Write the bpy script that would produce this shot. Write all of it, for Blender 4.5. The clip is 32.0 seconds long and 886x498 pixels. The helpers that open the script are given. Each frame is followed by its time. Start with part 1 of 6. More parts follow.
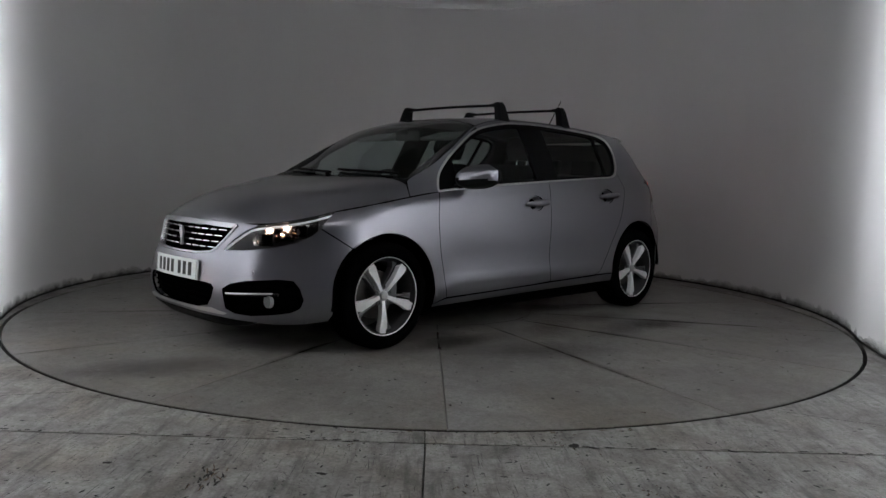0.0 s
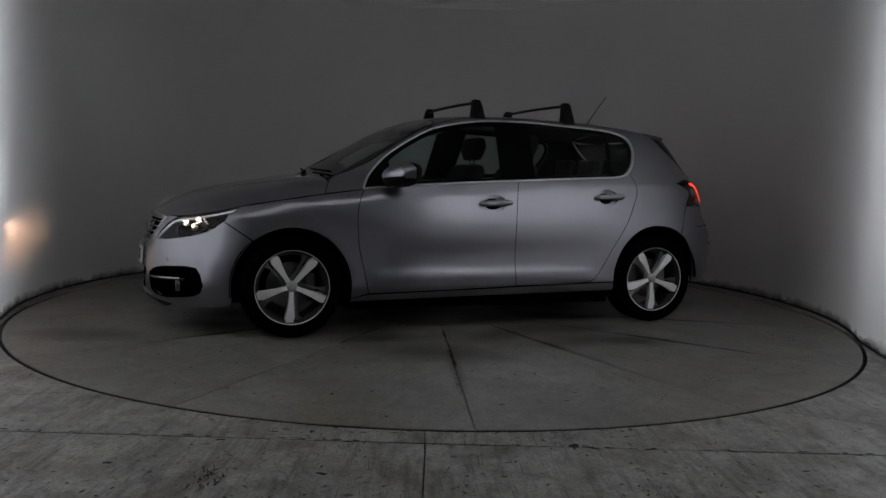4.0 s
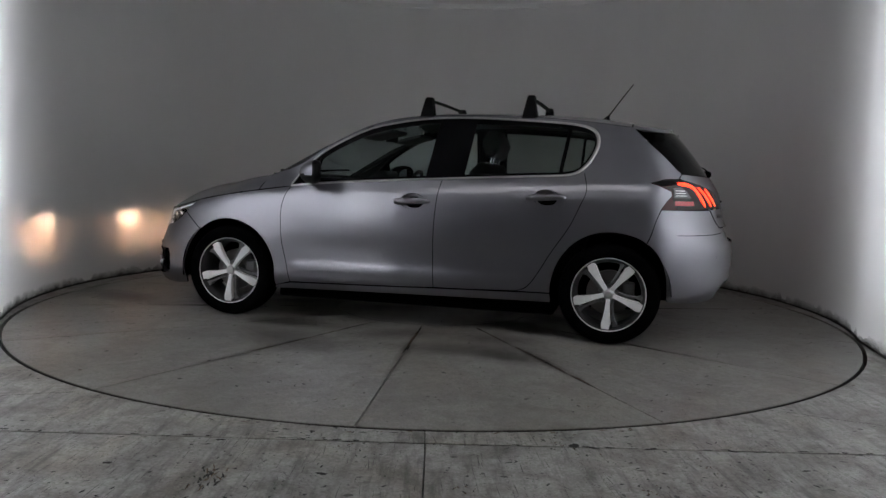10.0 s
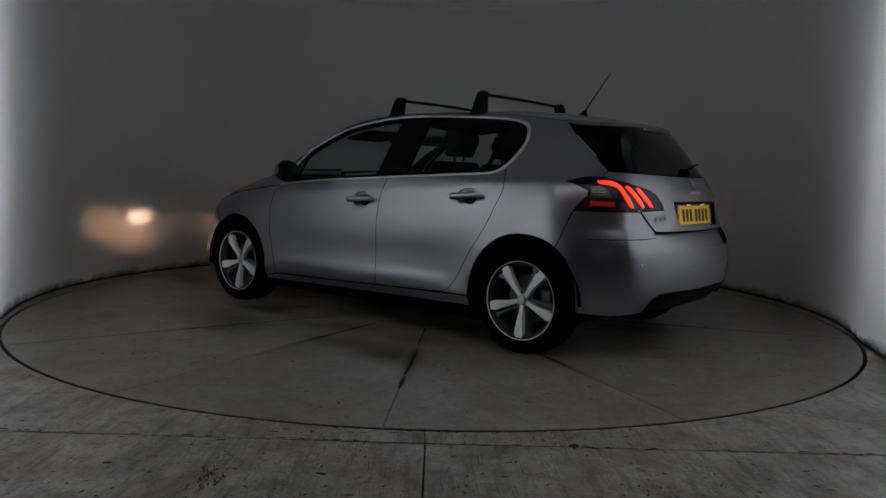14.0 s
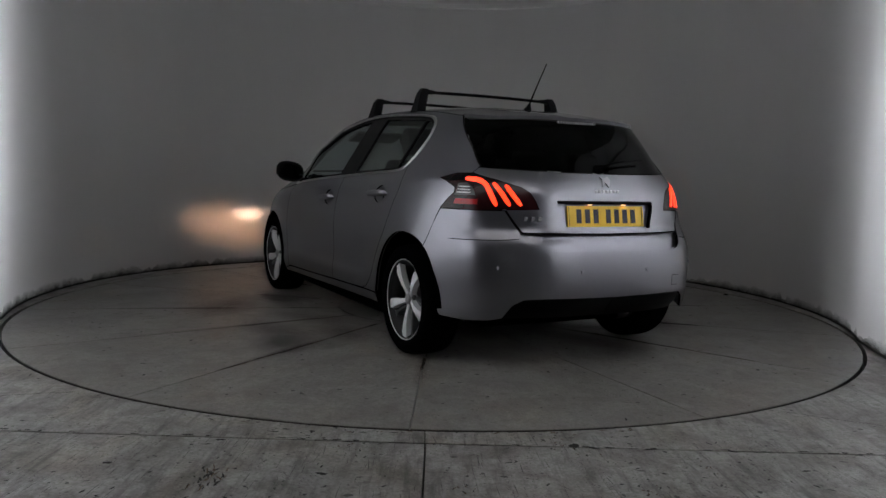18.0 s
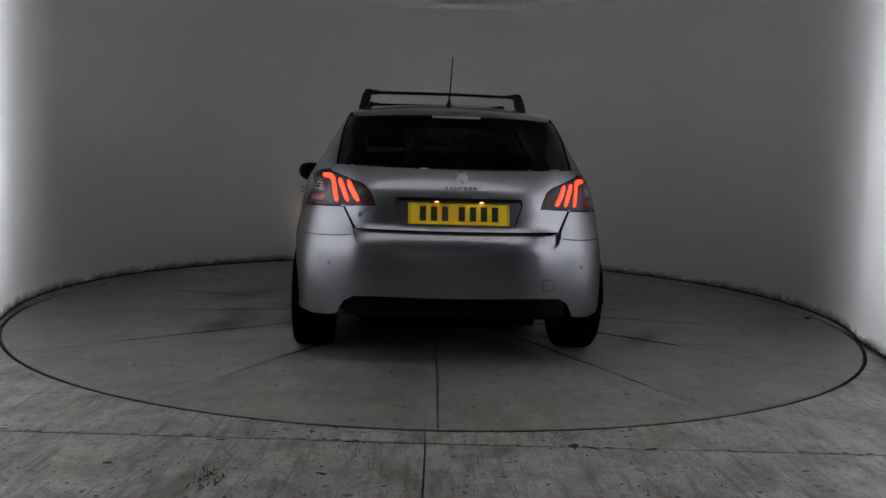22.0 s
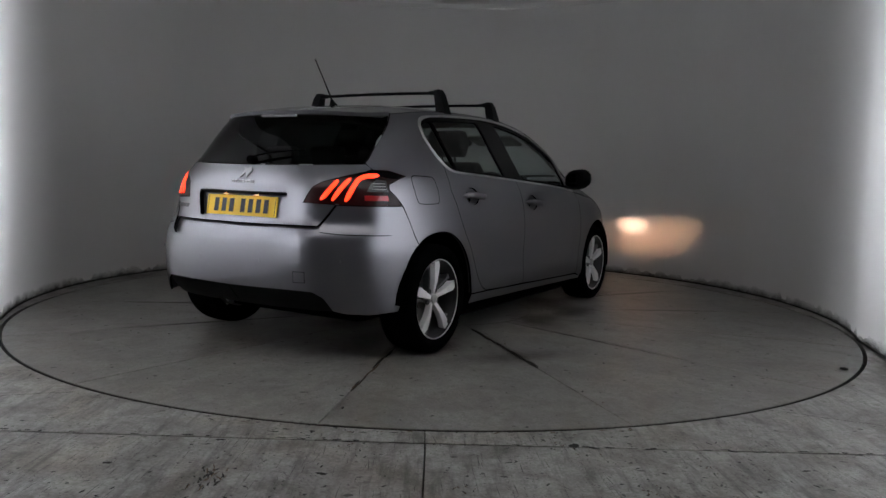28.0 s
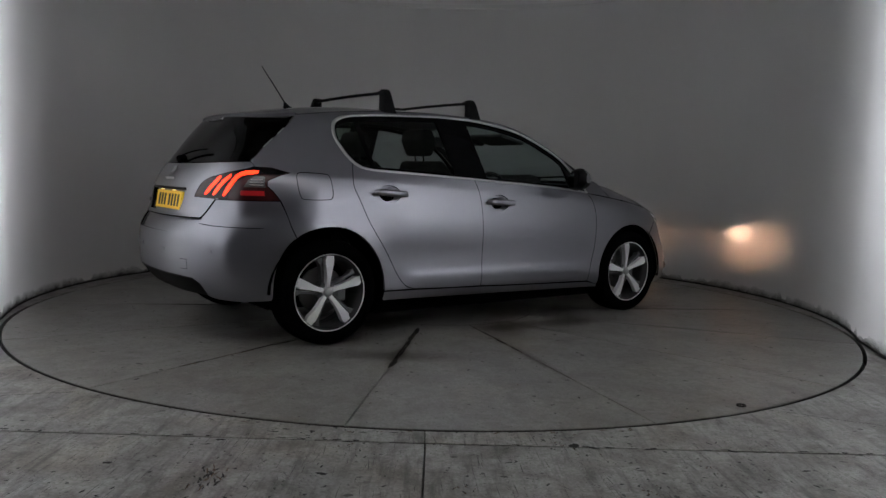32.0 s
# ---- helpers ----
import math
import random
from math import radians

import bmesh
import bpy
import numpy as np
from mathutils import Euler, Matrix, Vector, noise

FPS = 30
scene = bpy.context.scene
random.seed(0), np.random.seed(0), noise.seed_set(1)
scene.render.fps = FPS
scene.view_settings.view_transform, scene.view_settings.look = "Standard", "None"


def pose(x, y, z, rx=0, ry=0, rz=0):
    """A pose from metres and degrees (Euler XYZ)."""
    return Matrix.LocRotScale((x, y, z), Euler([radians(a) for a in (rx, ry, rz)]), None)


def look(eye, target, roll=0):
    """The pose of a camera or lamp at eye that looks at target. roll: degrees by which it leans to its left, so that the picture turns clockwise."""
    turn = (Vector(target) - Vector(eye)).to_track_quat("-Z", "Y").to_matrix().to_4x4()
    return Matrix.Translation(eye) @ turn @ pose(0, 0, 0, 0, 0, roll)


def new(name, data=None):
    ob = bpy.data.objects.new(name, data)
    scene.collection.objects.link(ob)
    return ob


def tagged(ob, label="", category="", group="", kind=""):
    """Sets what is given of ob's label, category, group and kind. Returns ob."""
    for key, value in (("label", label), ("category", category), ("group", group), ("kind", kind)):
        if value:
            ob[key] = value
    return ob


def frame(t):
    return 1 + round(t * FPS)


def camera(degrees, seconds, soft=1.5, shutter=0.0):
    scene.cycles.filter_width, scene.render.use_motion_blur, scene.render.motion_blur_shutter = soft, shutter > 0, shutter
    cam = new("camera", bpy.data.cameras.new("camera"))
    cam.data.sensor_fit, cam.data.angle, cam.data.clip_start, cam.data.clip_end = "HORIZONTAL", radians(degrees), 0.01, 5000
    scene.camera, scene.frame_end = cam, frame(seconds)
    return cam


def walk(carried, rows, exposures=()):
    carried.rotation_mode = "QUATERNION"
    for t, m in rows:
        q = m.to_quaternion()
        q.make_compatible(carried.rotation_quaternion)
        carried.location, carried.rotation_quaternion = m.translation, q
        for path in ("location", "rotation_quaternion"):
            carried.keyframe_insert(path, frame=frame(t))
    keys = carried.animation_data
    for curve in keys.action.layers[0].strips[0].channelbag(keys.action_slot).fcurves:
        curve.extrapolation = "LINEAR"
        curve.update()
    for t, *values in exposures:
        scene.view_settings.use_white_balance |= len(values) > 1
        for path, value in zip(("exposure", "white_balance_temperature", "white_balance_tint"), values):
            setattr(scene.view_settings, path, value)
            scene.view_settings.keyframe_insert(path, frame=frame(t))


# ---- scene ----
# ---- camera ----
cam = camera(59.31, 32.0)
EYE = Vector((0, -6.004, 1.021))
AIM = EYE + Vector((math.sin(radians(0.454)) * math.cos(radians(5.375)), math.cos(radians(0.454)) * math.cos(radians(5.375)), -math.sin(radians(5.375)))) * 6
PATH = [(0.0, look(EYE, AIM, 1.639)), (32.0, look(EYE, AIM, 1.639))]
EXPOSURES = [(0.0, -0.20), (1.0, -0.20), (2.0, -0.65), (3.0, -1.00), (3.8, -1.05), (5.2, -0.70), (6.0, -0.35), (7.0, 0.15), (8.0, 0.20), (9.0, 0.10), (10.0, -0.20), (11.0, -0.55), (12.0, -0.95),
             (13.0, -1.20), (14.0, -1.20), (15.0, -1.05), (16.3, -0.65), (17.0, -0.55), (19.0, -0.60), (21.0, -0.65), (22.0, -0.35), (23.0, -0.12), (25.0, 0.10), (26.0, 0.00), (28.0, -0.32), (30.0, -0.30), (32.0, -0.48)]
walk(cam, PATH, EXPOSURES)

# ---- world: a closed hall, so the sky outside is almost black ----
world = bpy.data.worlds.new("world")
scene.world = world
world.use_nodes = True
world.node_tree.nodes["Background"].inputs[0].default_value = (0.02, 0.02, 0.022, 1)
world.node_tree.nodes["Background"].inputs[1].default_value = 0.05

STRIP_GLOW = 41.5   # the two upright tubes behind the wall's ends
FILL_GLOW = 1.5     # long fill lamp added over the mouth of the booth, unseen
BULB_GLOW = 60.0    # small bulbs in the hall behind the camera
HEAD_GLOW = 42000.0   # dipped beam emitters


# ---- materials ----
def mat(name):
    m = bpy.data.materials.new(name)
    m.use_nodes = True
    nt = m.node_tree
    return m, nt, nt.nodes["Principled BSDF"]


def node(nt, kind, **sets):
    n = nt.nodes.new(kind)
    for k, v in sets.items():
        n.inputs[k.replace("_", " ")].default_value = v
    return n


def plain(name, col, rough=0.5, metal=0.0, grain=0.0, scale=60.0, bump=0.0, coat=0.0, spec=0.5):
    m, nt, b = mat(name)
    b.inputs["Base Color"].default_value = (*col, 1)
    b.inputs["Roughness"].default_value = rough
    b.inputs["Metallic"].default_value = metal
    b.inputs["Coat Weight"].default_value = coat
    b.inputs["Coat Roughness"].default_value = 0.04
    b.inputs["Specular IOR Level"].default_value = spec
    if grain or bump:
        tc = nt.nodes.new("ShaderNodeTexCoord")
        nz = node(nt, "ShaderNodeTexNoise", Scale=scale, Detail=6.0)
        nt.links.new(tc.outputs["Object"], nz.inputs["Vector"])
        big = node(nt, "ShaderNodeTexNoise", Scale=scale * 0.07, Detail=3.0)
        nt.links.new(tc.outputs["Object"], big.inputs["Vector"])
        if grain:
            add = nt.nodes.new("ShaderNodeMath")
            add.operation = "ADD"
            nt.links.new(nz.outputs["Fac"], add.inputs[0])
            nt.links.new(big.outputs["Fac"], add.inputs[1])
            mr = nt.nodes.new("ShaderNodeMapRange")
            mr.inputs["From Min"].default_value, mr.inputs["From Max"].default_value = 0.6, 1.4
            mr.inputs["To Min"].default_value, mr.inputs["To Max"].default_value = 1 - grain, 1 + grain
            nt.links.new(add.outputs[0], mr.inputs["Value"])
            mul = nt.nodes.new("ShaderNodeVectorMath")
            mul.operation = "SCALE"
            mul.inputs[0].default_value = col
            nt.links.new(mr.outputs[0], mul.inputs["Scale"])
            nt.links.new(mul.outputs[0], b.inputs["Base Color"])
        if bump:
            bp = node(nt, "ShaderNodeBump", Strength=bump, Distance=0.004)
            nt.links.new(nz.outputs["Fac"], bp.inputs["Height"])
            nt.links.new(bp.outputs[0], b.inputs["Normal"])
    return m


def glowing(name, col, strength, rough=0.3):
    m, nt, b = mat(name)
    b.inputs["Base Color"].default_value = (*[min(1, c) for c in col], 1)
    b.inputs["Roughness"].default_value = rough
    b.inputs["Emission Color"].default_value = (*col, 1)
    b.inputs["Emission Strength"].default_value = strength
    return m


def pane(name, tint, gloss_ior=1.5, rough=0.0, mirror=0.0):
    m, nt, b = mat(name)
    nt.nodes.remove(b)
    tr = nt.nodes.new("ShaderNodeBsdfTransparent")
    tr.inputs[0].default_value = (*tint, 1)
    gl = nt.nodes.new("ShaderNodeBsdfGlossy")
    gl.inputs["Roughness"].default_value = rough
    lw = nt.nodes.new("ShaderNodeLayerWeight")
    lw.inputs["Blend"].default_value = 0.5
    pw = nt.nodes.new("ShaderNodeMath")
    pw.operation = "POWER"
    pw.inputs[1].default_value = 5.0
    nt.links.new(lw.outputs["Facing"], pw.inputs[0])
    fr = nt.nodes.new("ShaderNodeMath")
    fr.operation = "MULTIPLY_ADD"
    base = ((gloss_ior - 1) / (gloss_ior + 1)) ** 2
    fr.inputs[1].default_value, fr.inputs[2].default_value = 1 - base, base
    nt.links.new(pw.outputs[0], fr.inputs[0])
    mx = nt.nodes.new("ShaderNodeMixShader")
    nt.links.new(fr.outputs[0], mx.inputs[0])
    nt.links.new(tr.outputs[0], mx.inputs[1])
    nt.links.new(gl.outputs[0], mx.inputs[2])
    nt.links.new(mx.outputs[0], nt.nodes["Material Output"].inputs[0])
    return m


def car_paint():
    m, nt, b = mat("grey_metallic_paint")
    tc = nt.nodes.new("ShaderNodeTexCoord")
    fl = node(nt, "ShaderNodeTexNoise", Scale=900.0, Detail=2.0)
    nt.links.new(tc.outputs["Object"], fl.inputs["Vector"])
    mr = nt.nodes.new("ShaderNodeMapRange")
    mr.inputs["To Min"].default_value, mr.inputs["To Max"].default_value = 0.85, 1.15
    nt.links.new(fl.outputs["Fac"], mr.inputs["Value"])
    sc = nt.nodes.new("ShaderNodeVectorMath")
    sc.operation = "SCALE"
    sc.inputs[0].default_value = PAINT
    nt.links.new(mr.outputs[0], sc.inputs["Scale"])
    nt.links.new(sc.outputs[0], b.inputs["Base Color"])
    dust = node(nt, "ShaderNodeTexNoise", Scale=7.0, Detail=5.0)
    nt.links.new(tc.outputs["Object"], dust.inputs["Vector"])
    rr = nt.nodes.new("ShaderNodeMapRange")
    rr.inputs["To Min"].default_value, rr.inputs["To Max"].default_value = 0.02, 0.07
    nt.links.new(dust.outputs["Fac"], rr.inputs["Value"])
    b.inputs["Metallic"].default_value = 0.92
    b.inputs["Roughness"].default_value = 0.28
    b.inputs["Coat Weight"].default_value = 0.9
    nt.links.new(rr.outputs[0], b.inputs["Coat Roughness"])
    return m


PAINT = (0.195, 0.195, 0.218)
M = {}
M["paint"] = car_paint()
M["black"] = plain("black_plastic", (0.004, 0.004, 0.0044), 0.5, grain=0.2, scale=80, bump=0.1, spec=0.07)
M["gloss_black"] = plain("gloss_black", (0.003, 0.003, 0.0035), 0.15, spec=0.06)
# near black for real dark parts and for shade in seams and creases
M["shell"] = plain("dark_parts_and_gap_shade", (0.0015, 0.0015, 0.0015), 0.9, spec=0.0)
M["tyre"] = plain("tyre_rubber", (0.0022, 0.0022, 0.0024), 0.8, grain=0.25, scale=40, bump=0.2, spec=0.0)
M["chrome"] = plain("chrome", (0.75, 0.75, 0.76), 0.12, 1.0)
M["satin"] = plain("satin_chrome", (0.47, 0.47, 0.47), 0.28, 1.0)
M["alloy"] = plain("machined_alloy", (0.86, 0.86, 0.86), 0.42, 0.3, grain=0.05, scale=200)
M["alloy_dark"] = plain("dark_alloy_paint", (0.10, 0.10, 0.105), 0.4, 0.5)
M["alloy_grey"] = plain("grey_alloy_paint", (0.17, 0.17, 0.175), 0.35, 0.6)
# near black: the shade inside the wheel is put into the barrel's colour
M["barrel"] = plain("barrel_paint_with_shade", (0.02, 0.02, 0.021), 0.5, 0.3)
M["grille_chrome"] = plain("dark_grille_chrome", (0.38, 0.38, 0.39), 0.2, 1.0)
M["emblem"] = plain("worn_emblem_chrome", (0.30, 0.30, 0.31), 0.4, 1.0)
M["disc"] = plain("brake_disc_steel", (0.12, 0.115, 0.11), 0.45, 0.8)
M["glass"] = pane("tinted_glass", (0.66, 0.73, 0.72), 1.3)
M["glass_rear_side"] = pane("privacy_glass", (0.5, 0.55, 0.53), 1.4)
M["glass_dark"] = pane("dark_rear_glass", (0.016, 0.018, 0.019), 1.17)
M["lens"] = pane("clear_lens", (0.93, 0.93, 0.94), 1.45)
M["red_lens"] = pane("red_lens", (0.42, 0.02, 0.03), 1.5)
M["seat"] = plain("dark_seat_cloth", (0.009, 0.009, 0.0095), 0.9, grain=0.3, scale=120, bump=0.2)
M["trim"] = plain("dark_cabin_plastic", (0.007, 0.007, 0.0075), 0.7, grain=0.2, scale=90)
M["lining"] = plain("grey_headlining", (0.13, 0.13, 0.125), 0.9, grain=0.1, scale=120)
M["mirror"] = plain("mirror_glass", (0.30, 0.31, 0.33), 0.02, 1.0)
M["white_plate"] = plain("white_number_plate", (0.74, 0.78, 0.76), 0.35)
M["yellow_plate"] = plain("yellow_number_plate", (0.86, 0.54, 0.015), 0.35)
M["ink"] = plain("black_ink", (0.01, 0.01, 0.01), 0.5)
M["tail_glow"] = glowing("tail_lamp_bars", (1.0, 0.036, 0.009), 3.8)
M["tail_body"] = plain("dark_red_lamp_body", (0.026, 0.003, 0.0035), 0.22, coat=0.15, spec=0.3)
M["tail_dim"] = plain("red_reflector", (0.10, 0.003, 0.005), 0.25, coat=0.15, spec=0.3)
M["head_wide"] = glowing("wide_beam_bulb", (1.0, 0.53, 0.31), HEAD_GLOW * 1.25)
M["head_mid"] = glowing("middle_beam_bulb", (1.0, 0.55, 0.33), HEAD_GLOW * 1.1)
M["head_hot"] = glowing("hot_beam_bulb", (1.0, 0.64, 0.44), HEAD_GLOW * 22.0)
M["lamp_bowl"] = plain("lamp_bowl_black", (0.06, 0.06, 0.062), 0.3, 0.2)
M["amber"] = glowing("side_lamp_bulb", (1.0, 0.70, 0.52), 60.0)
# the guide is unlit; a weak glow stands in for its bright reflection
M["light_guide"] = glowing("light_guide_reflection_glow", (0.9, 0.92, 1.0), 0.16)
M["reflector"] = plain("lamp_reflector", (0.8, 0.78, 0.76), 0.12, 1.0)
M["lamp_black"] = plain("lamp_bezel", (0.16, 0.16, 0.165), 0.3, 0.7)
M["plate_glow"] = glowing("plate_lamp", (1.0, 0.50, 0.22), 5.0)
M["brake_lens"] = plain("clear_brake_lens", (0.7, 0.7, 0.7), 0.2, coat=0.5)
M["strip"] = glowing("white_light_tube", (0.955, 0.97, 1.0), STRIP_GLOW)
M["hall_fill"] = glowing("hall_fill_diffuser", (1.0, 0.985, 0.985), FILL_GLOW)
M["bulb"] = glowing("hall_bulb", (1.0, 0.98, 0.95), BULB_GLOW)


def rough_wall(name, col, grime, scale):
    m, nt, b = mat(name)
    tc = nt.nodes.new("ShaderNodeTexCoord")
    a = node(nt, "ShaderNodeTexNoise", Scale=scale, Detail=5.0)
    f = node(nt, "ShaderNodeTexNoise", Scale=scale * 14, Detail=8.0)
    mp = nt.nodes.new("ShaderNodeMapping")
    mp.inputs["Scale"].default_value = (1, 1, 0.35)
    nt.links.new(tc.outputs["Object"], mp.inputs[0])
    nt.links.new(mp.outputs[0], a.inputs["Vector"])
    nt.links.new(tc.outputs["Object"], f.inputs["Vector"])
    ramp = nt.nodes.new("ShaderNodeValToRGB")
    ramp.color_ramp.elements[0].position, ramp.color_ramp.elements[1].position = 0.3, 0.65
    ramp.color_ramp.elements[0].color = (*[c * (1 - grime) for c in col], 1)
    ramp.color_ramp.elements[1].color = (*col, 1)
    nt.links.new(a.outputs["Fac"], ramp.inputs[0])
    nt.links.new(ramp.outputs[0], b.inputs["Base Color"])
    b.inputs["Roughness"].default_value = 0.75
    bp = node(nt, "ShaderNodeBump", Strength=0.12, Distance=0.004)
    nt.links.new(f.outputs["Fac"], bp.inputs["Height"])
    nt.links.new(bp.outputs[0], b.inputs["Normal"])
    return m


def concrete(name, col, stain, random_offset, rough, stretch=(1.0, 4.0, 1.0), turn=0.0, streak=0.0, blotch=0.52):
    m, nt, b = mat(name)
    tc = nt.nodes.new("ShaderNodeTexCoord")
    vec = tc.outputs["Object"]
    if random_offset:
        oi = nt.nodes.new("ShaderNodeObjectInfo")
        ad = nt.nodes.new("ShaderNodeVectorMath")
        ad.operation = "MULTIPLY_ADD"
        ad.inputs[1].default_value = (1, 1, 1)
        sc = nt.nodes.new("ShaderNodeVectorMath")
        sc.operation = "SCALE"
        sc.inputs[0].default_value = (37.0, 19.0, 53.0)
        nt.links.new(oi.outputs["Random"], sc.inputs["Scale"])
        nt.links.new(vec, ad.inputs[0])
        nt.links.new(sc.outputs[0], ad.inputs[2])
        vec = ad.outputs[0]
    big = node(nt, "ShaderNodeTexNoise", Scale=1.3, Detail=6.0, Roughness=0.6)
    mid = node(nt, "ShaderNodeTexNoise", Scale=6.0, Detail=8.0, Roughness=0.65)
    fine = node(nt, "ShaderNodeTexNoise", Scale=90.0, Detail=6.0)
    mp = nt.nodes.new("ShaderNodeMapping")
    mp.inputs["Scale"].default_value = stretch
    mp.inputs["Rotation"].default_value = (0, 0, radians(turn))
    nt.links.new(vec, mp.inputs[0])
    spots = node(nt, "ShaderNodeTexVoronoi", Scale=7.0, Randomness=1.0)
    for n in (big, fine, spots):
        nt.links.new(vec, n.inputs["Vector"])
    nt.links.new(mp.outputs[0], mid.inputs["Vector"])

    def ramp(src, lo, hi, c0, c1):
        r = nt.nodes.new("ShaderNodeValToRGB")
        r.color_ramp.elements[0].position, r.color_ramp.elements[1].position = lo, hi
        r.color_ramp.elements[0].color, r.color_ramp.elements[1].color = (*c0, 1), (*c1, 1)
        nt.links.new(src, r.inputs[0])
        return r.outputs[0]

    def mul(a, c):
        x = nt.nodes.new("ShaderNodeMix")
        x.data_type, x.blend_type = "RGBA", "MULTIPLY"
        x.inputs["Factor"].default_value = 1.0
        nt.links.new(a, x.inputs["A"])
        nt.links.new(c, x.inputs["B"])
        return x.outputs["Result"]

    patch = node(nt, "ShaderNodeTexNoise", Scale=4.2, Detail=10.0, Roughness=0.68, Distortion=0.6)
    rusty = node(nt, "ShaderNodeTexNoise", Scale=1.9, Detail=7.0, Roughness=0.6, Distortion=0.5)
    off = nt.nodes.new("ShaderNodeVectorMath")
    off.inputs[1].default_value = (11.3, 4.7, 2.1)
    nt.links.new(vec, off.inputs[0])
    nt.links.new(off.outputs[0], rusty.inputs["Vector"])
    nt.links.new(vec, patch.inputs["Vector"])
    base = ramp(big.outputs["Fac"], 0.32, 0.68, [c * (1 - stain) for c in col], col)
    base = mul(base, ramp(mid.outputs["Fac"], 0.33, 0.6, (0.68, 0.67, 0.65), (1, 1, 1)))
    base = mul(base, ramp(fine.outputs["Fac"], 0.3, 0.7, (0.72, 0.715, 0.70), (1.14, 1.14, 1.14)))
    gritty = node(nt, "ShaderNodeTexNoise", Scale=28.0, Detail=8.0, Roughness=0.75)
    nt.links.new(vec, gritty.inputs["Vector"])
    base = mul(base, ramp(gritty.outputs["Fac"], 0.36, 0.50, (0.70, 0.69, 0.67), (1.04, 1.04, 1.04)))
    base = mul(base, ramp(patch.outputs["Fac"], 0.38, 0.56, (blotch, blotch * 0.975, blotch * 0.93), (1.06, 1.06, 1.06)))
    base = mul(base, ramp(rusty.outputs["Fac"], 0.30, 0.50, (0.97, 0.90, 0.81), (1, 1, 1)))
    if streak:
        sm = nt.nodes.new("ShaderNodeMapping")
        sm.inputs["Scale"].default_value = (12.0, 1.3, 1.0)
        sm.inputs["Rotation"].default_value = (0, 0, radians(turn))
        nt.links.new(vec, sm.inputs[0])
        st = node(nt, "ShaderNodeTexNoise", Scale=2.2, Detail=7.0, Roughness=0.7)
        nt.links.new(sm.outputs[0], st.inputs["Vector"])
        base = mul(base, ramp(st.outputs["Fac"], 0.34, 0.50, (1 - streak, 1 - streak, 1 - streak), (1, 1, 1)))
        pits = node(nt, "ShaderNodeTexNoise", Scale=38.0, Detail=3.0)
        nt.links.new(vec, pits.inputs["Vector"])
        base = mul(base, ramp(pits.outputs["Fac"], 0.25, 0.33, (0.35, 0.34, 0.32), (1, 1, 1)))
    base = mul(base, ramp(spots.outputs["Distance"], 0.02, 0.075, (0.22, 0.2, 0.18), (1, 1, 1)))
    nt.links.new(base, b.inputs["Base Color"])
    rr = nt.nodes.new("ShaderNodeMapRange")
    rr.inputs["To Min"].default_value, rr.inputs["To Max"].default_value = rough - 0.12, rough + 0.15
    nt.links.new(mid.outputs["Fac"], rr.inputs["Value"])
    nt.links.new(rr.outputs[0], b.inputs["Roughness"])
    bp = node(nt, "ShaderNodeBump", Strength=0.18, Distance=0.004)
    nt.links.new(fine.outputs["Fac"], bp.inputs["Height"])
    nt.links.new(bp.outputs[0], b.inputs["Normal"])
    return m


M["lining_sheet"] = rough_wall("white_wall_lining", (0.84, 0.83, 0.815), 0.06, 1.2)
sheet_nt = M["lining_sheet"].node_tree
sheet_tr = sheet_nt.nodes.new("ShaderNodeBsdfTranslucent")
sheet_tr.inputs[0].default_value = (0.86, 0.87, 0.9, 1)
sheet_mx = sheet_nt.nodes.new("ShaderNodeMixShader")
sheet_mx.inputs[0].default_value = 0.3
sheet_nt.links.new(sheet_nt.nodes["Principled BSDF"].outputs[0], sheet_mx.inputs[1])
sheet_nt.links.new(sheet_tr.outputs[0], sheet_mx.inputs[2])
sheet_nt.links.new(sheet_mx.outputs[0], sheet_nt.nodes["Material Output"].inputs[0])
M["cavity"] = plain("grey_cavity_wall", (0.12, 0.12, 0.12), 0.9, grain=0.1, scale=3)
M["ceiling"] = rough_wall("pale_ceiling", (0.40, 0.395, 0.385), 0.08, 1.0)
M["hall"] = plain("grey_hall_wall", (0.12, 0.12, 0.12), 0.9, grain=0.2, scale=3)
M["concrete"] = concrete("worn_concrete", (0.40, 0.395, 0.38), 0.3, True, 0.45, (2.0, 0.9, 1.0), 14.0, 0.48, 0.60)
M["disc_concrete"] = concrete("polished_concrete", (0.272, 0.267, 0.253), 0.3, True, 0.32, (1.0, 2.0, 1.0), 0.0, 0.0, 0.76)
M["grime"] = plain("black_grime", (0.015, 0.014, 0.013), 0.9, grain=0.4, scale=30)
M["trim_white"] = plain("white_trim", (0.75, 0.75, 0.74), 0.5)
M["smudge"] = plain("grey_wall_smudge", (0.36, 0.345, 0.32), 0.8, grain=0.6, scale=40)
M["scuff"] = plain("dark_scuff", (0.06, 0.058, 0.054), 0.6, grain=0.5, scale=60)
M["rust"] = plain("brown_stain", (0.09, 0.055, 0.03), 0.8, grain=0.5, scale=50)



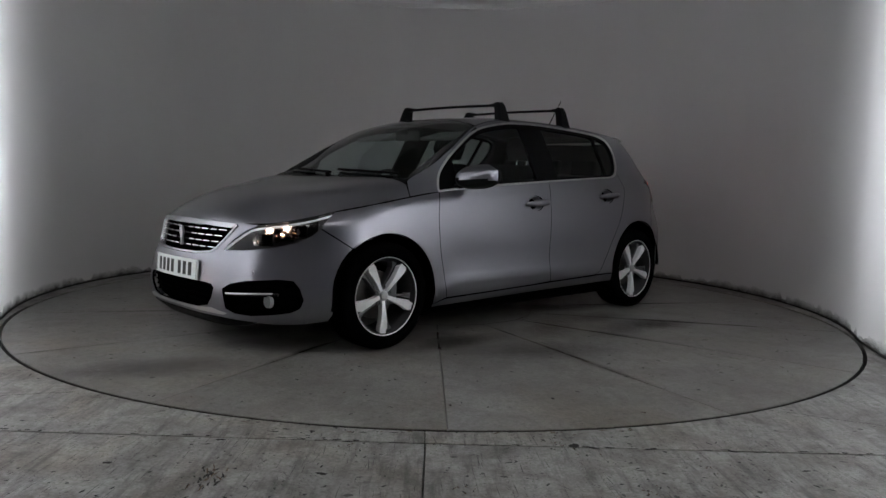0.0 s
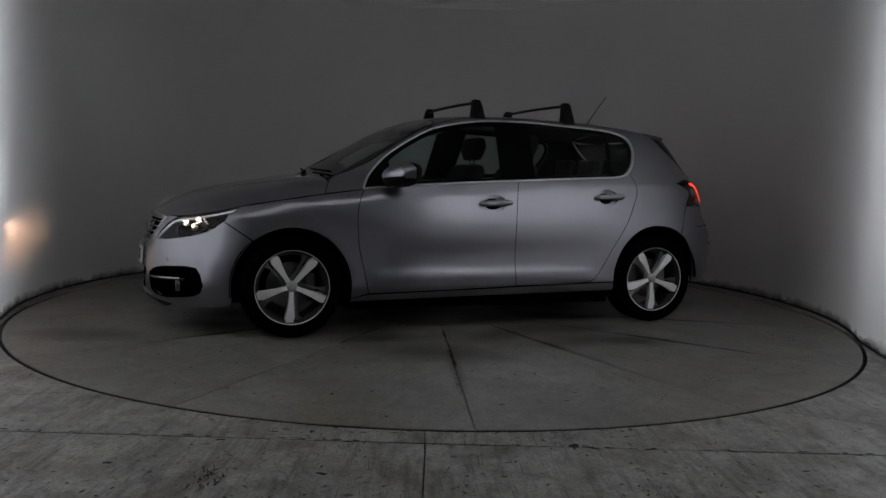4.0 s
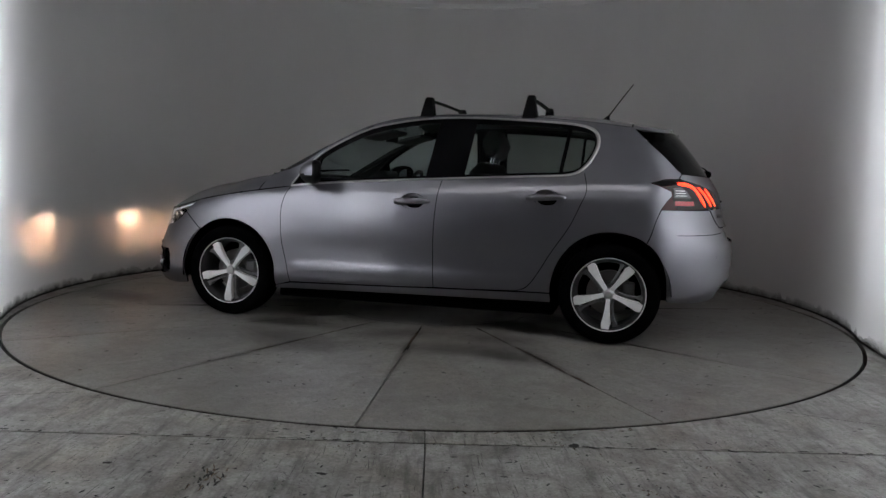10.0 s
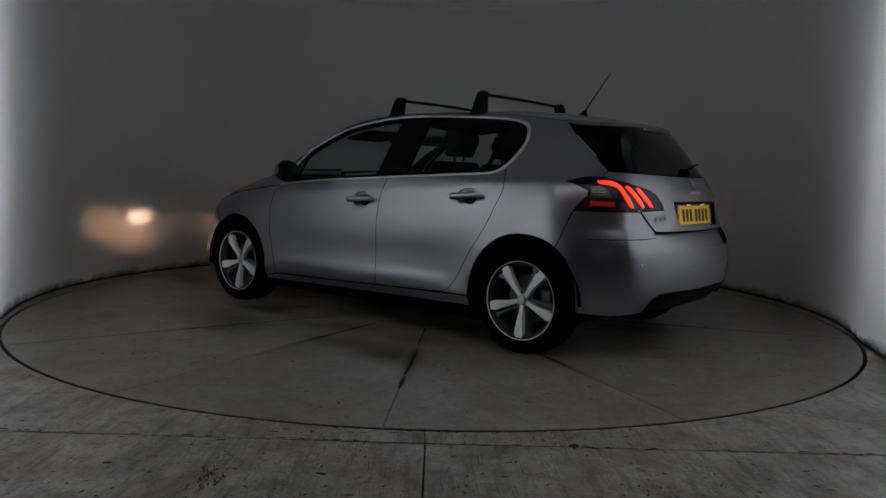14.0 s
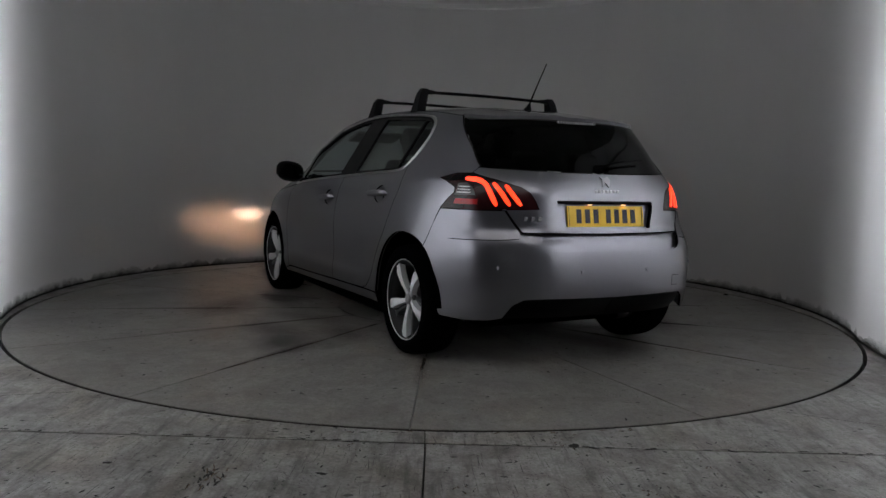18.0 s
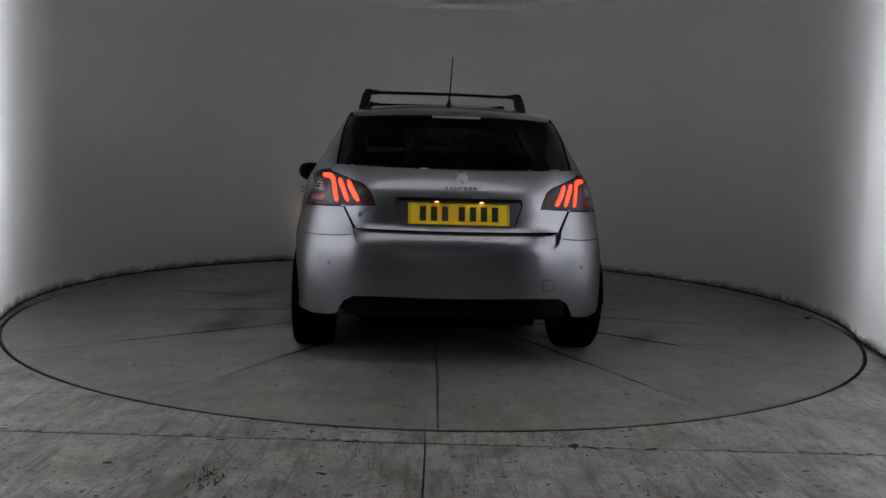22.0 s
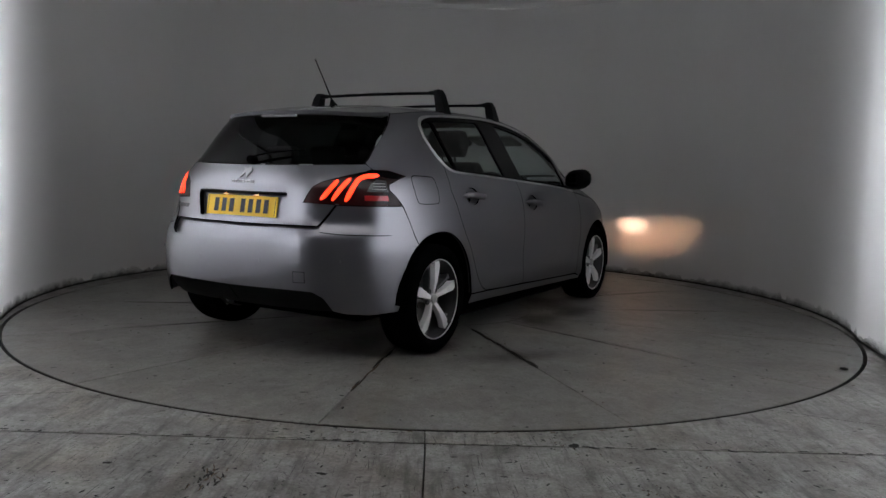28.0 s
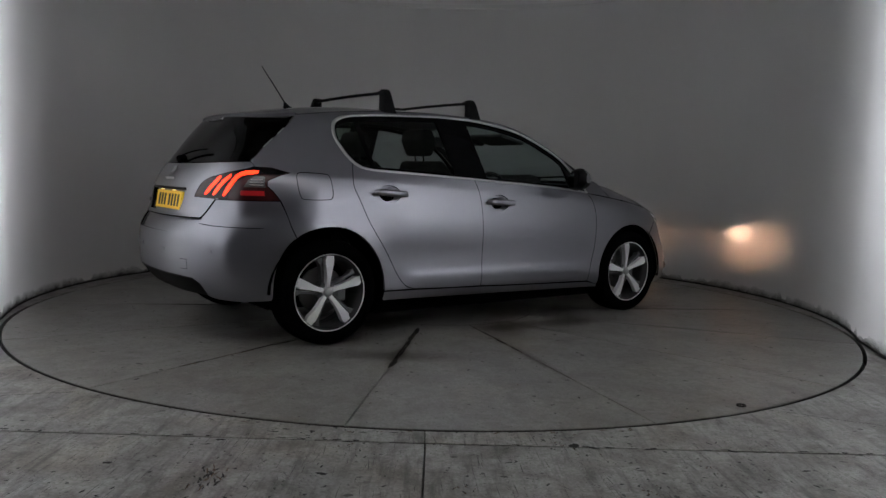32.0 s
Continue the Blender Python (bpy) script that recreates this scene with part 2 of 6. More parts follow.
def soft_stain(name, col, most):
    """A thin film of dirt that fades out raggedly towards its rim."""
    m, nt, b = mat(name)
    b.inputs["Base Color"].default_value = (*col, 1)
    b.inputs["Roughness"].default_value = 0.6
    tc = nt.nodes.new("ShaderNodeTexCoord")
    mp = nt.nodes.new("ShaderNodeMapping")
    mp.inputs["Location"].default_value = (-1, -1, 0)
    mp.inputs["Scale"].default_value = (2, 2, 0)
    gr = nt.nodes.new("ShaderNodeTexGradient")
    gr.gradient_type = "SPHERICAL"
    nz = node(nt, "ShaderNodeTexNoise", Scale=16.0, Detail=10.0, Roughness=0.8)
    mul = nt.nodes.new("ShaderNodeMath")
    mul.operation = "MULTIPLY"
    mr = nt.nodes.new("ShaderNodeMapRange")
    mr.inputs["From Min"].default_value, mr.inputs["From Max"].default_value = 0.06, 0.40
    mr.inputs["To Max"].default_value = most
    tr = nt.nodes.new("ShaderNodeBsdfTransparent")
    mx = nt.nodes.new("ShaderNodeMixShader")
    nt.links.new(tc.outputs["Generated"], mp.inputs[0])
    nt.links.new(mp.outputs[0], gr.inputs[0])
    nt.links.new(tc.outputs["Object"], nz.inputs["Vector"])
    nt.links.new(gr.outputs["Fac"], mul.inputs[0])
    nt.links.new(nz.outputs["Fac"], mul.inputs[1])
    nt.links.new(mul.outputs[0], mr.inputs["Value"])
    nt.links.new(mr.outputs[0], mx.inputs[0])
    nt.links.new(tr.outputs[0], mx.inputs[1])
    nt.links.new(b.outputs[0], mx.inputs[2])
    nt.links.new(mx.outputs[0], nt.nodes["Material Output"].inputs[0])
    return m


M["film"] = soft_stain("dark_dirt_film", (0.05, 0.045, 0.04), 0.34)
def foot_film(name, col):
    """A dark film that thins out raggedly up the wall."""
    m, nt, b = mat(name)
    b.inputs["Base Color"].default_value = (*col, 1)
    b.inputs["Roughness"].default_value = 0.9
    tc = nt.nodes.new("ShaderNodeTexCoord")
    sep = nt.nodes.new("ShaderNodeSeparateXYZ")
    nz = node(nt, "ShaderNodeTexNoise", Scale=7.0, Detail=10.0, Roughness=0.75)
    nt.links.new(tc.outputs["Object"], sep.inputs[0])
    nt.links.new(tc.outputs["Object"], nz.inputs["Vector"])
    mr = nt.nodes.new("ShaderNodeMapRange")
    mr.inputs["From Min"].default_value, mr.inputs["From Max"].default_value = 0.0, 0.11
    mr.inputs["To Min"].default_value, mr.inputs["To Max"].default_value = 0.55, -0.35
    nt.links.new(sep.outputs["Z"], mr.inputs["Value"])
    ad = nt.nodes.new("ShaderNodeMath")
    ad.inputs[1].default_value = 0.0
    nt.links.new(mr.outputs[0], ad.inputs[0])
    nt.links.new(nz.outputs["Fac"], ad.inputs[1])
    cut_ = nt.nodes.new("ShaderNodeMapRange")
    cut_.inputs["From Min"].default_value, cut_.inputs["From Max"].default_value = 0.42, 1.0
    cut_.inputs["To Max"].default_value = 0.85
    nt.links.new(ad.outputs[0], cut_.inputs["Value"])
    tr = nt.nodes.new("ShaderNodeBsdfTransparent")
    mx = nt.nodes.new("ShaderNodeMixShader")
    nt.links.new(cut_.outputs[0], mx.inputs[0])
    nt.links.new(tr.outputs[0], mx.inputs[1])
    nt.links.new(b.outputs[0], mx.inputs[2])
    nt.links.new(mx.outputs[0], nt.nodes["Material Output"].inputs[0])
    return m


M["foot_film"] = foot_film("wall_foot_film", (0.06, 0.055, 0.048))
M["rust_film"] = soft_stain("brown_dirt_film", (0.12, 0.085, 0.055), 0.32)


# ---- mesh helpers ----
def mesh_ob(name, verts, faces, material, parent=None, label="", smooth=True, normals=None, turned=None, turned_order=()):
    me = bpy.data.meshes.new(name)
    me.from_pydata([tuple(v) for v in verts], [], [tuple(f) for f in faces])
    me.materials.append(material)
    if turned is not None:
        # turned-in edges are coloured near black as the shade of the seams
        me.materials.append(M["shell"])
        me.polygons.foreach_set("material_index", [0 if k < turned else 1 for k in turned_order])
    me.update()
    if smooth:
        me.polygons.foreach_set("use_smooth", [True] * len(me.polygons))
    if normals is not None:
        me.normals_split_custom_set_from_vertices([tuple(n) for n in normals])
    ob = new(name, me)
    ob.parent = parent
    if label:
        tagged(ob, label)
    return ob


def part(name, bm, material, parent, label="", smooth=None):
    me = bpy.data.meshes.new(name)
    bm.normal_update()
    bm.to_mesh(me)
    bm.free()
    me.materials.append(material)
    if smooth is not None:
        me.polygons.foreach_set("use_smooth", [True] * len(me.polygons))
        me.set_sharp_from_angle(angle=radians(smooth))
    ob = new(name, me)
    ob.parent = parent
    if label:
        tagged(ob, label)
    return ob


def group_of(name, label, category, group="", kind=""):
    return tagged(new(name), label, category, group, kind)


def add_box(bm, lo, hi, bevel=0.0, m=None, segs=2):
    g = bmesh.ops.create_cube(bm, size=1.0)
    c = [(a + b) / 2 for a, b in zip(lo, hi)]
    s = [b - a for a, b in zip(lo, hi)]
    for v in g["verts"]:
        v.co = Vector([v.co[i] * s[i] + c[i] for i in range(3)])
    verts = g["verts"]
    if bevel:
        ed = list({e for v in verts for e in v.link_edges})
        r = bmesh.ops.bevel(bm, geom=ed, offset=bevel, segments=segs, profile=0.5, affect="EDGES")
        verts = list({v for f in r["faces"] for v in f.verts} | {v for v in verts if v.is_valid})
    if m is not None:
        bmesh.ops.transform(bm, matrix=m, verts=verts)
    return verts


def add_revolve(bm, profile, axis="y", steps=48, centre=(0, 0, 0), closed=False):
    """profile: (radius, along) pairs swept round the axis."""
    rings = []
    for k in range(steps):
        a = 2 * math.pi * k / steps
        row = []
        for r, h in profile:
            c, s = r * math.cos(a), r * math.sin(a)
            p = {"y": (c, h, s), "z": (c, s, h), "x": (h, c, s)}[axis]
            row.append(bm.verts.new(Vector(p) + Vector(centre)))
        rings.append(row)
    n = len(profile)
    for k in range(steps):
        r0, r1 = rings[k], rings[(k + 1) % steps]
        for i in range(n if closed else n - 1):
            j = (i + 1) % n
            try:
                bm.faces.new((r0[i], r0[j], r1[j], r1[i]))
            except ValueError:
                pass
    return [v for row in rings for v in row]


def add_prism(bm, outline, y0, y1, plane="xz", m=None):
    """A closed outline pulled from y0 to y1."""
    def at(p, d):
        return {"xz": (p[0], d, p[1]), "xy": (p[0], p[1], d), "yz": (d, p[0], p[1])}[plane]
    a = [bm.verts.new(at(p, y0)) for p in outline]
    b = [bm.verts.new(at(p, y1)) for p in outline]
    n = len(outline)
    bm.faces.new(a)
    bm.faces.new(b[::-1])
    for i in range(n):
        bm.faces.new((a[i], b[i], b[(i + 1) % n], a[(i + 1) % n]))
    if m is not None:
        bmesh.ops.transform(bm, matrix=m, verts=a + b)
    bmesh.ops.recalc_face_normals(bm, faces=bm.faces)
    return a + b


def add_tube(bm, pts, radius, sides=8, flat=1.0, up=Vector((0, 0, 1)), closed=False, cap=True):
    """A tube along points; flat squeezes it along the second cross direction; radius may be a list."""
    pts = [Vector(p) for p in pts]
    n = len(pts)
    rows = []
    for i, p in enumerate(pts):
        a = pts[(i - 1) % n] if closed or i else p
        b = pts[(i + 1) % n] if closed or i < n - 1 else p
        d = (b - a).normalized()
        u = d.cross(up)
        u = u.normalized() if u.length > 1e-4 else d.orthogonal().normalized()
        w = u.cross(d)
        r = radius[i] if isinstance(radius, (list, tuple)) else radius
        rows.append([bm.verts.new(p + u * r * math.cos(2 * math.pi * k / sides) + w * r * flat * math.sin(2 * math.pi * k / sides)) for k in range(sides)])
    for i in range(n if closed else n - 1):
        for k in range(sides):
            r0, r1 = rows[i], rows[(i + 1) % n]
            bm.faces.new((r0[k], r0[(k + 1) % sides], r1[(k + 1) % sides], r1[k]))
    if cap and not closed:
        bm.faces.new(rows[0][::-1])
        bm.faces.new(rows[-1])
    return [v for r in rows for v in r]


def spline(table):
    """Monotone cubic through (x, y) pairs; flat beyond the ends."""
    t = sorted(table)
    xs, ys = np.array([a for a, _ in t]), np.array([b for _, b in t])
    h, d = np.diff(xs), np.diff(ys) / np.diff(xs)
    m = np.zeros(len(xs))
    m[0], m[-1] = d[0], d[-1]
    for i in range(1, len(xs) - 1):
        if d[i - 1] * d[i] > 0:
            w1, w2 = 2 * h[i] + h[i - 1], h[i] + 2 * h[i - 1]
            m[i] = (w1 + w2) / (w1 / d[i - 1] + w2 / d[i])

    def f(x):
        x = min(max(x, xs[0]), xs[-1])
        i = min(max(int(np.searchsorted(xs, x)) - 1, 0), len(h) - 1)
        s = (x - xs[i]) / h[i]
        return float((1 + 2 * s) * (1 - s) ** 2 * ys[i] + s * (1 - s) ** 2 * h[i] * m[i] + s * s * (3 - 2 * s) * ys[i + 1] + s * s * (s - 1) * h[i] * m[i + 1])
    return f


def step(a, b, x):
    s = min(max((x - a) / (b - a), 0.0), 1.0)
    return s * s * (3 - 2 * s)


def densify(loop, gap, closed=True):
    out = []
    n = len(loop)
    for i in range(n if closed else n - 1):
        a, b = loop[i], loop[(i + 1) % n]
        k = max(1, int(math.ceil(math.hypot(b[0] - a[0], b[1] - a[1]) / gap)))
        out += [(a[0] + (b[0] - a[0]) * j / k, a[1] + (b[1] - a[1]) * j / k) for j in range(k)]
    if not closed:
        out.append(loop[-1])
    return out


def rounded(pts, per=6, closed=False):
    """Catmull-Rom through points."""
    n = len(pts)
    out = []
    for i in range(n if closed else n - 1):
        p = [np.array(pts[(i + k) % n] if closed else pts[min(max(i + k, 0), n - 1)]) for k in (-1, 0, 1, 2)]
        for j in range(per):
            s = j / per
            q = 0.5 * (2 * p[1] + (p[2] - p[0]) * s + (2 * p[0] - 5 * p[1] + 4 * p[2] - p[3]) * s ** 2 + (3 * p[1] - p[0] - 3 * p[2] + p[3]) * s ** 3)
            out.append(tuple(q))
    if not closed:
        out.append(tuple(pts[-1]))
    return out


def area(loop):
    return 0.5 * sum(loop[i - 1][0] * loop[i][1] - loop[i][0] * loop[i - 1][1] for i in range(len(loop)))


def inset(loop, d):
    """Moves a closed loop inwards by d."""
    if not d:
        return loop
    sign = 1 if area(loop) > 0 else -1
    n, out = len(loop), []
    for i in range(n):
        a, p, b = loop[i - 1], loop[i], loop[(i + 1) % n]
        e1, e2 = Vector((p[0] - a[0], p[1] - a[1])), Vector((b[0] - p[0], b[1] - p[1]))
        if e1.length < 1e-9 or e2.length < 1e-9:
            out.append(p)
            continue
        n1, n2 = Vector((-e1.y, e1.x)).normalized(), Vector((-e2.y, e2.x)).normalized()
        m = n1 + n2
        if m.length < 0.2:
            m = n1
        m = m.normalized()
        k = d / max(m.dot(n1), 0.5)
        out.append((p[0] + sign * m.x * k, p[1] + sign * m.y * k))
    return out


def inside(p, loop):
    c = False
    x, y = p
    j = len(loop) - 1
    for i in range(len(loop)):
        xi, yi = loop[i]
        xj, yj = loop[j]
        if (yi > y) != (yj > y) and x < (xj - xi) * (y - yi) / (yj - yi) + xi:
            c = not c
        j = i
    return c


def inside_many(P, loop):
    L = np.array(loop)
    x, y = P[:, 0], P[:, 1]
    c = np.zeros(len(P), bool)
    j = len(L) - 1
    for i in range(len(L)):
        hit = (L[i, 1] > y) != (L[j, 1] > y)
        den = L[j, 1] - L[i, 1]
        if abs(den) > 1e-12:
            c ^= hit & (x < (L[j, 0] - L[i, 0]) * (y - L[i, 1]) / den + L[i, 0])
        j = i
    return c


def fill(loops, gap):
    """Triangles inside loops[0] and outside the other loops, over an even net of points. Returns points, triangles, loop indices."""
    from mathutils.geometry import delaunay_2d_cdt
    pts, edges, rims = [], [], []
    for lp in loops:
        d = densify(lp, gap)
        k = len(pts)
        pts += d
        edges += [(k + i, k + (i + 1) % len(d)) for i in range(len(d))]
        rims.append(list(range(k, k + len(d))))
    A = np.array(loops[0])
    lo, hi = A.min(0), A.max(0)
    gx, gy = np.meshgrid(np.arange(lo[0] + gap / 2, hi[0], gap), np.arange(lo[1] + gap / 2, hi[1], gap))
    G = np.c_[gx.ravel(), gy.ravel()]
    keep = inside_many(G, loops[0])
    for h in loops[1:]:
        keep &= ~inside_many(G, h)
    G = G[keep]
    B = np.array(pts)
    if len(G):
        near = np.array([np.min((B[:, 0] - g[0]) ** 2 + (B[:, 1] - g[1]) ** 2) for g in G])
        G = G[near > (gap * 0.45) ** 2]
    allp = [Vector((float(a), float(b))) for a, b in pts] + [Vector((float(a), float(b))) for a, b in G]
    v, _, f, ov, _, _ = delaunay_2d_cdt(allp, edges, [], 0, 1e-7)
    where = {}
    for i, o in enumerate(ov):
        for k in o:
            where[k] = i
    V = np.array([(a.x, a.y) for a in v])
    T = np.array([t for t in f if len(t) == 3])
    C = V[T].mean(1)
    ok = inside_many(C, loops[0])
    for h in loops[1:]:
        ok &= ~inside_many(C, h)
    rims = [[where[k] for k in r] for r in rims]
    return V, [tuple(int(i) for i in t) for t in T[ok]], rims


def on_centre(old, fresh, chart):
    """Keeps points of the middle line on the middle line."""
    if chart is wrap:
        return [(o[0] if abs(o[0] - U_NOSE) < 1e-4 or abs(o[0] - U_TAIL) < 1e-4 else f[0], f[1]) for o, f in zip(old, fresh)]
    return [(f[0], 0.0 if abs(o[1]) < 1e-6 else f[1]) for o, f in zip(old, fresh)]


def sheet(name, loops, chart, material, parent, label="", gap=0.03, shrink=0.0025, depth=0.014, lift=0.0, side=1, both=False, skirt_holes=True, dark_edge=False):
    """A body panel: a flat outline laid on a curved chart, with edges turned inwards. side -1 mirrors it; both joins it with its mirror image."""
    loops = [on_centre(lp, inset(lp, -shrink if i else shrink), chart) for i, lp in enumerate(loops)]
    V, T, rims = fill(loops, gap)
    P, N = [], []
    for a, b in V:
        p, n = chart(a, b)
        P.append(p + n * lift)
        N.append(n)
    faces = []
    for t in T:
        a, b, c = (P[i] for i in t)
        up = (b - a).cross(c - a).dot(N[t[0]] + N[t[1]] + N[t[2]])
        faces.append(t if up > 0 else t[::-1])
    n_skin = len(faces)
    used = {}
    for t in faces:
        for i in range(3):
            used[(t[i], t[(i + 1) % 3])] = True
    if depth:
        for ri, rim in enumerate(rims):
            if ri and not skirt_holes:
                continue
            base = {}
            for i in range(len(rim)):
                a, b = rim[i], rim[(i + 1) % len(rim)]
                if a == b:
                    continue
                if both and abs(P[a].y) < 0.004 and abs(P[b].y) < 0.004:
                    continue
                for k in (a, b):
                    if ("d", k) not in base:
                        base[("t", k)] = len(P)
                        P.append(P[k].copy())
                        N.append(N[k])
                        base[("d", k)] = len(P)
                        P.append(P[k] - N[k] * depth)
                        N.append(N[k])
                q = (base[("t", a)], base[("t", b)], base[("d", b)], base[("d", a)])
                faces.append(q[::-1] if (a, b) in used else q)
    order = list(range(len(faces)))
    if side < 0 or both:
        Q = [Vector((p.x, -p.y, p.z)) for p in P]
        NQ = [Vector((n.x, -n.y, n.z)) for n in N]
        if both:
            k = len(P)
            order = order * 2
            faces = faces + [tuple(i + k for i in f[::-1]) for f in faces]
            P, N = P + Q, N + NQ
        else:
            faces = [f[::-1] for f in faces]
            P, N = Q, NQ
    return mesh_ob(name, P, faces, material, parent, label, True, N, n_skin if dark_edge else None, order)


# ---- the room: a round white booth open towards the camera, in a dark hall ----
MOUTH = 4.4   # how far the booth reaches towards the camera
CX, CY, WR = -0.016, 0.281, 3.088
DISC_R = 2.945


def wall_line():
    """The booth wall in plan, from its end by the camera's left round to the right."""
    a0 = math.asin((-0.9 - CY) / WR)
    arc = [(CX - WR * math.cos(a), CY + WR * math.sin(a)) for a in np.linspace(a0, math.pi / 2, 40)]
    arc += [(CX + WR * math.cos(a), CY + WR * math.sin(a)) for a in np.linspace(math.pi / 2, a0, 40)[1:]]
    x1, x2 = arc[0], arc[-1]
    return [(x1[0] + 0.26, -MOUTH), (x1[0] + 0.22, -2.2), (x1[0] + 0.15, -1.6)] + arc + [(x2[0] - 0.15, -1.6), (x2[0] - 0.22, -2.2), (x2[0] - 0.26, -MOUTH)]


def ribbon(name, line, z0, z1, thick, material, inner=0.0, label=""):
    """An upright band along a line, pushed outwards by thick; inner moves it inwards."""
    n = len(line)
    V, F = [], []
    for i, (x, y) in enumerate(line):
        a, b = line[max(i - 1, 0)], line[min(i + 1, n - 1)]
        d = Vector((b[0] - a[0], b[1] - a[1])).normalized()
        o = Vector((-d.y, d.x))
        for r, z in ((-inner, z0), (-inner, z1), (thick, z1), (thick, z0)):
            V.append((x + o.x * r, y + o.y * r, z))
    for i in range(n - 1):
        for k in range(4):
            F.append((4 * i + k, 4 * i + 4 + k, 4 * i + 4 + (k + 1) % 4, 4 * i + (k + 1) % 4))
    F += [(3, 2, 1, 0), tuple(4 * (n - 1) + k for k in range(4))]
    ob = mesh_ob(name, V, F, material, None, "", True)
    ob.data.set_sharp_from_angle(angle=radians(40))
    return tagged(ob, label, kind="structure")


def build_room():
    line = wall_line()
    n = len(line)
    V, F = [], []
    for x, y in line:
        V += [(x, y, -0.02), (x, y, 3.5)]
    for k in range(n - 1):
        F.append((2 * k, 2 * k + 2, 2 * k + 3, 2 * k + 1))
    lining = mesh_ob("wall_lining", V, F, M["lining_sheet"], None, "", True)
    tagged(lining, "curved white translucent booth wall lining, lit from behind at its ends", kind="structure")
    outer = [(x + 0.75 * (-1 if x < 0 else 1) * (1 if k < 3 or k > n - 4 else abs(math.cos(math.atan2(y - CY, x - CX)))), y + (0.75 * max(math.sin(math.atan2(y - CY, x - CX)), 0) if 2 < k < n - 3 else 0)) for k, (x, y) in enumerate(line)]
    outer = [(outer[0][0], -MOUTH - 0.01), (line[0][0] - 0.01, -MOUTH - 0.01)][::-1] + outer[1:-1] + [(outer[-1][0], -MOUTH - 0.01), (line[-1][0] + 0.01, -MOUTH - 0.01)]
    ribbon("wall_round", outer, -0.03, 3.5, 0.10, M["cavity"], 0, "outer wall of the round booth behind the lining")
    ribbon("trim", line, 2.972, 3.014, 0.0, M["trim_white"], 0.035, "thin white trim ring at the top of the wall")
    ribbon("baseboard", line, 0.0, 0.010, 0.0, M["grime"], 0.012, "dark grimy gap where wall meets floor")
    # ragged grime strip and a dark film thinning up the wall's foot
    rnd = random.Random(21)
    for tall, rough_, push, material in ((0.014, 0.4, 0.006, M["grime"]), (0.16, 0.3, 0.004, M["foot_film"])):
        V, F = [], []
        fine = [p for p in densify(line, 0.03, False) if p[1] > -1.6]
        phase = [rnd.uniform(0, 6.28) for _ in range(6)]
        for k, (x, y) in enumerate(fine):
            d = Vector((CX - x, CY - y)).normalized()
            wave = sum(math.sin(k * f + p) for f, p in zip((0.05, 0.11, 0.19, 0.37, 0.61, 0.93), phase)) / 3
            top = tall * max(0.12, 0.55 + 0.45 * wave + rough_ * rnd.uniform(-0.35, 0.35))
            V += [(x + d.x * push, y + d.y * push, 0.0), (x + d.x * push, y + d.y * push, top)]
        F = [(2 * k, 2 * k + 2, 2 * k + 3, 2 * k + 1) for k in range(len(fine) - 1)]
        mesh_ob("wall_foot_grime", V, F, material, lining, "ragged dark grime and film along the wall's foot", False)
    # ceiling
    bm = bmesh.new()
    vs = [bm.verts.new((x, max(y, -3.2), 3.5)) for x, y in outer]
    bm.faces.new(vs)
    r = bmesh.ops.extrude_face_region(bm, geom=list(bm.faces))
    bmesh.ops.translate(bm, vec=(0, 0, 0.1), verts=[g for g in r["geom"] if isinstance(g, bmesh.types.BMVert)])
    bmesh.ops.recalc_face_normals(bm, faces=bm.faces)
    tagged(part("ceiling", bm, M["ceiling"], None), "plain pale ceiling of the round booth", kind="structure")
    # dark hall round the booth
    for name, lo, hi in (("wall_south", (-6, -8.7, -0.1), (6, -8.5, 4.2)), ("wall_north", (-6, 4.4, -0.1), (6, 4.6, 4.2)),
                         ("wall_west", (-6.2, -8.7, -0.1), (-6, 4.6, 4.2)), ("wall_east", (6, -8.7, -0.1), (6.2, 4.6, 4.2)),
                         ("ceiling_hall", (-6.2, -8.7, 4.2), (6.2, 4.6, 4.4))):
        bm = bmesh.new()
        add_box(bm, lo, hi)
        tagged(part(name, bm, M["hall"], None), "grey wall of the surrounding hall", kind="structure")
    # upright tubes behind the lining's ends
    for s in (-1, 1):
        for x, y, r in TUBES[s > 0]:
            fx = group_of("wall_backlight", "tall white light tube behind the translucent wall end", "lamp", "wall lights")
            fx.matrix_world = pose(s * x, y, 0)
            bm = bmesh.new()
            low = 0.30 if r < 0.05 else 0.75
            add_revolve(bm, [(0.0004, low), (r, low), (r, 2.9), (0.0004, 2.9)], "z", 12)
            part("tube", bm, M["strip"], fx, "glowing white tube", 40)
            bm = bmesh.new()
            add_revolve(bm, [(0.0004, 0.0), (r + 0.02, 0.0), (r + 0.02, low), (0.0004, low)], "z", 12)
            part("foot", bm, M["black"], fx)

    # unseen fill lamp added before the booth: hung from the hall ceiling, tilted inwards
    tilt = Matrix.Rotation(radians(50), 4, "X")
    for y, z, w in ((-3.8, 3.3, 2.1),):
        lamp = group_of("fill_lamp", "long unseen fill lamp added before the booth, tilted to it", "lamp")
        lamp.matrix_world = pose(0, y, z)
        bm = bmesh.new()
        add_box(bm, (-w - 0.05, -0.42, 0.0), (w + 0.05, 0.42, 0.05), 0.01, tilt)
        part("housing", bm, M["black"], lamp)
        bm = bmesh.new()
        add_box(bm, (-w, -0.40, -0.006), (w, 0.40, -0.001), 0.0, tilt)
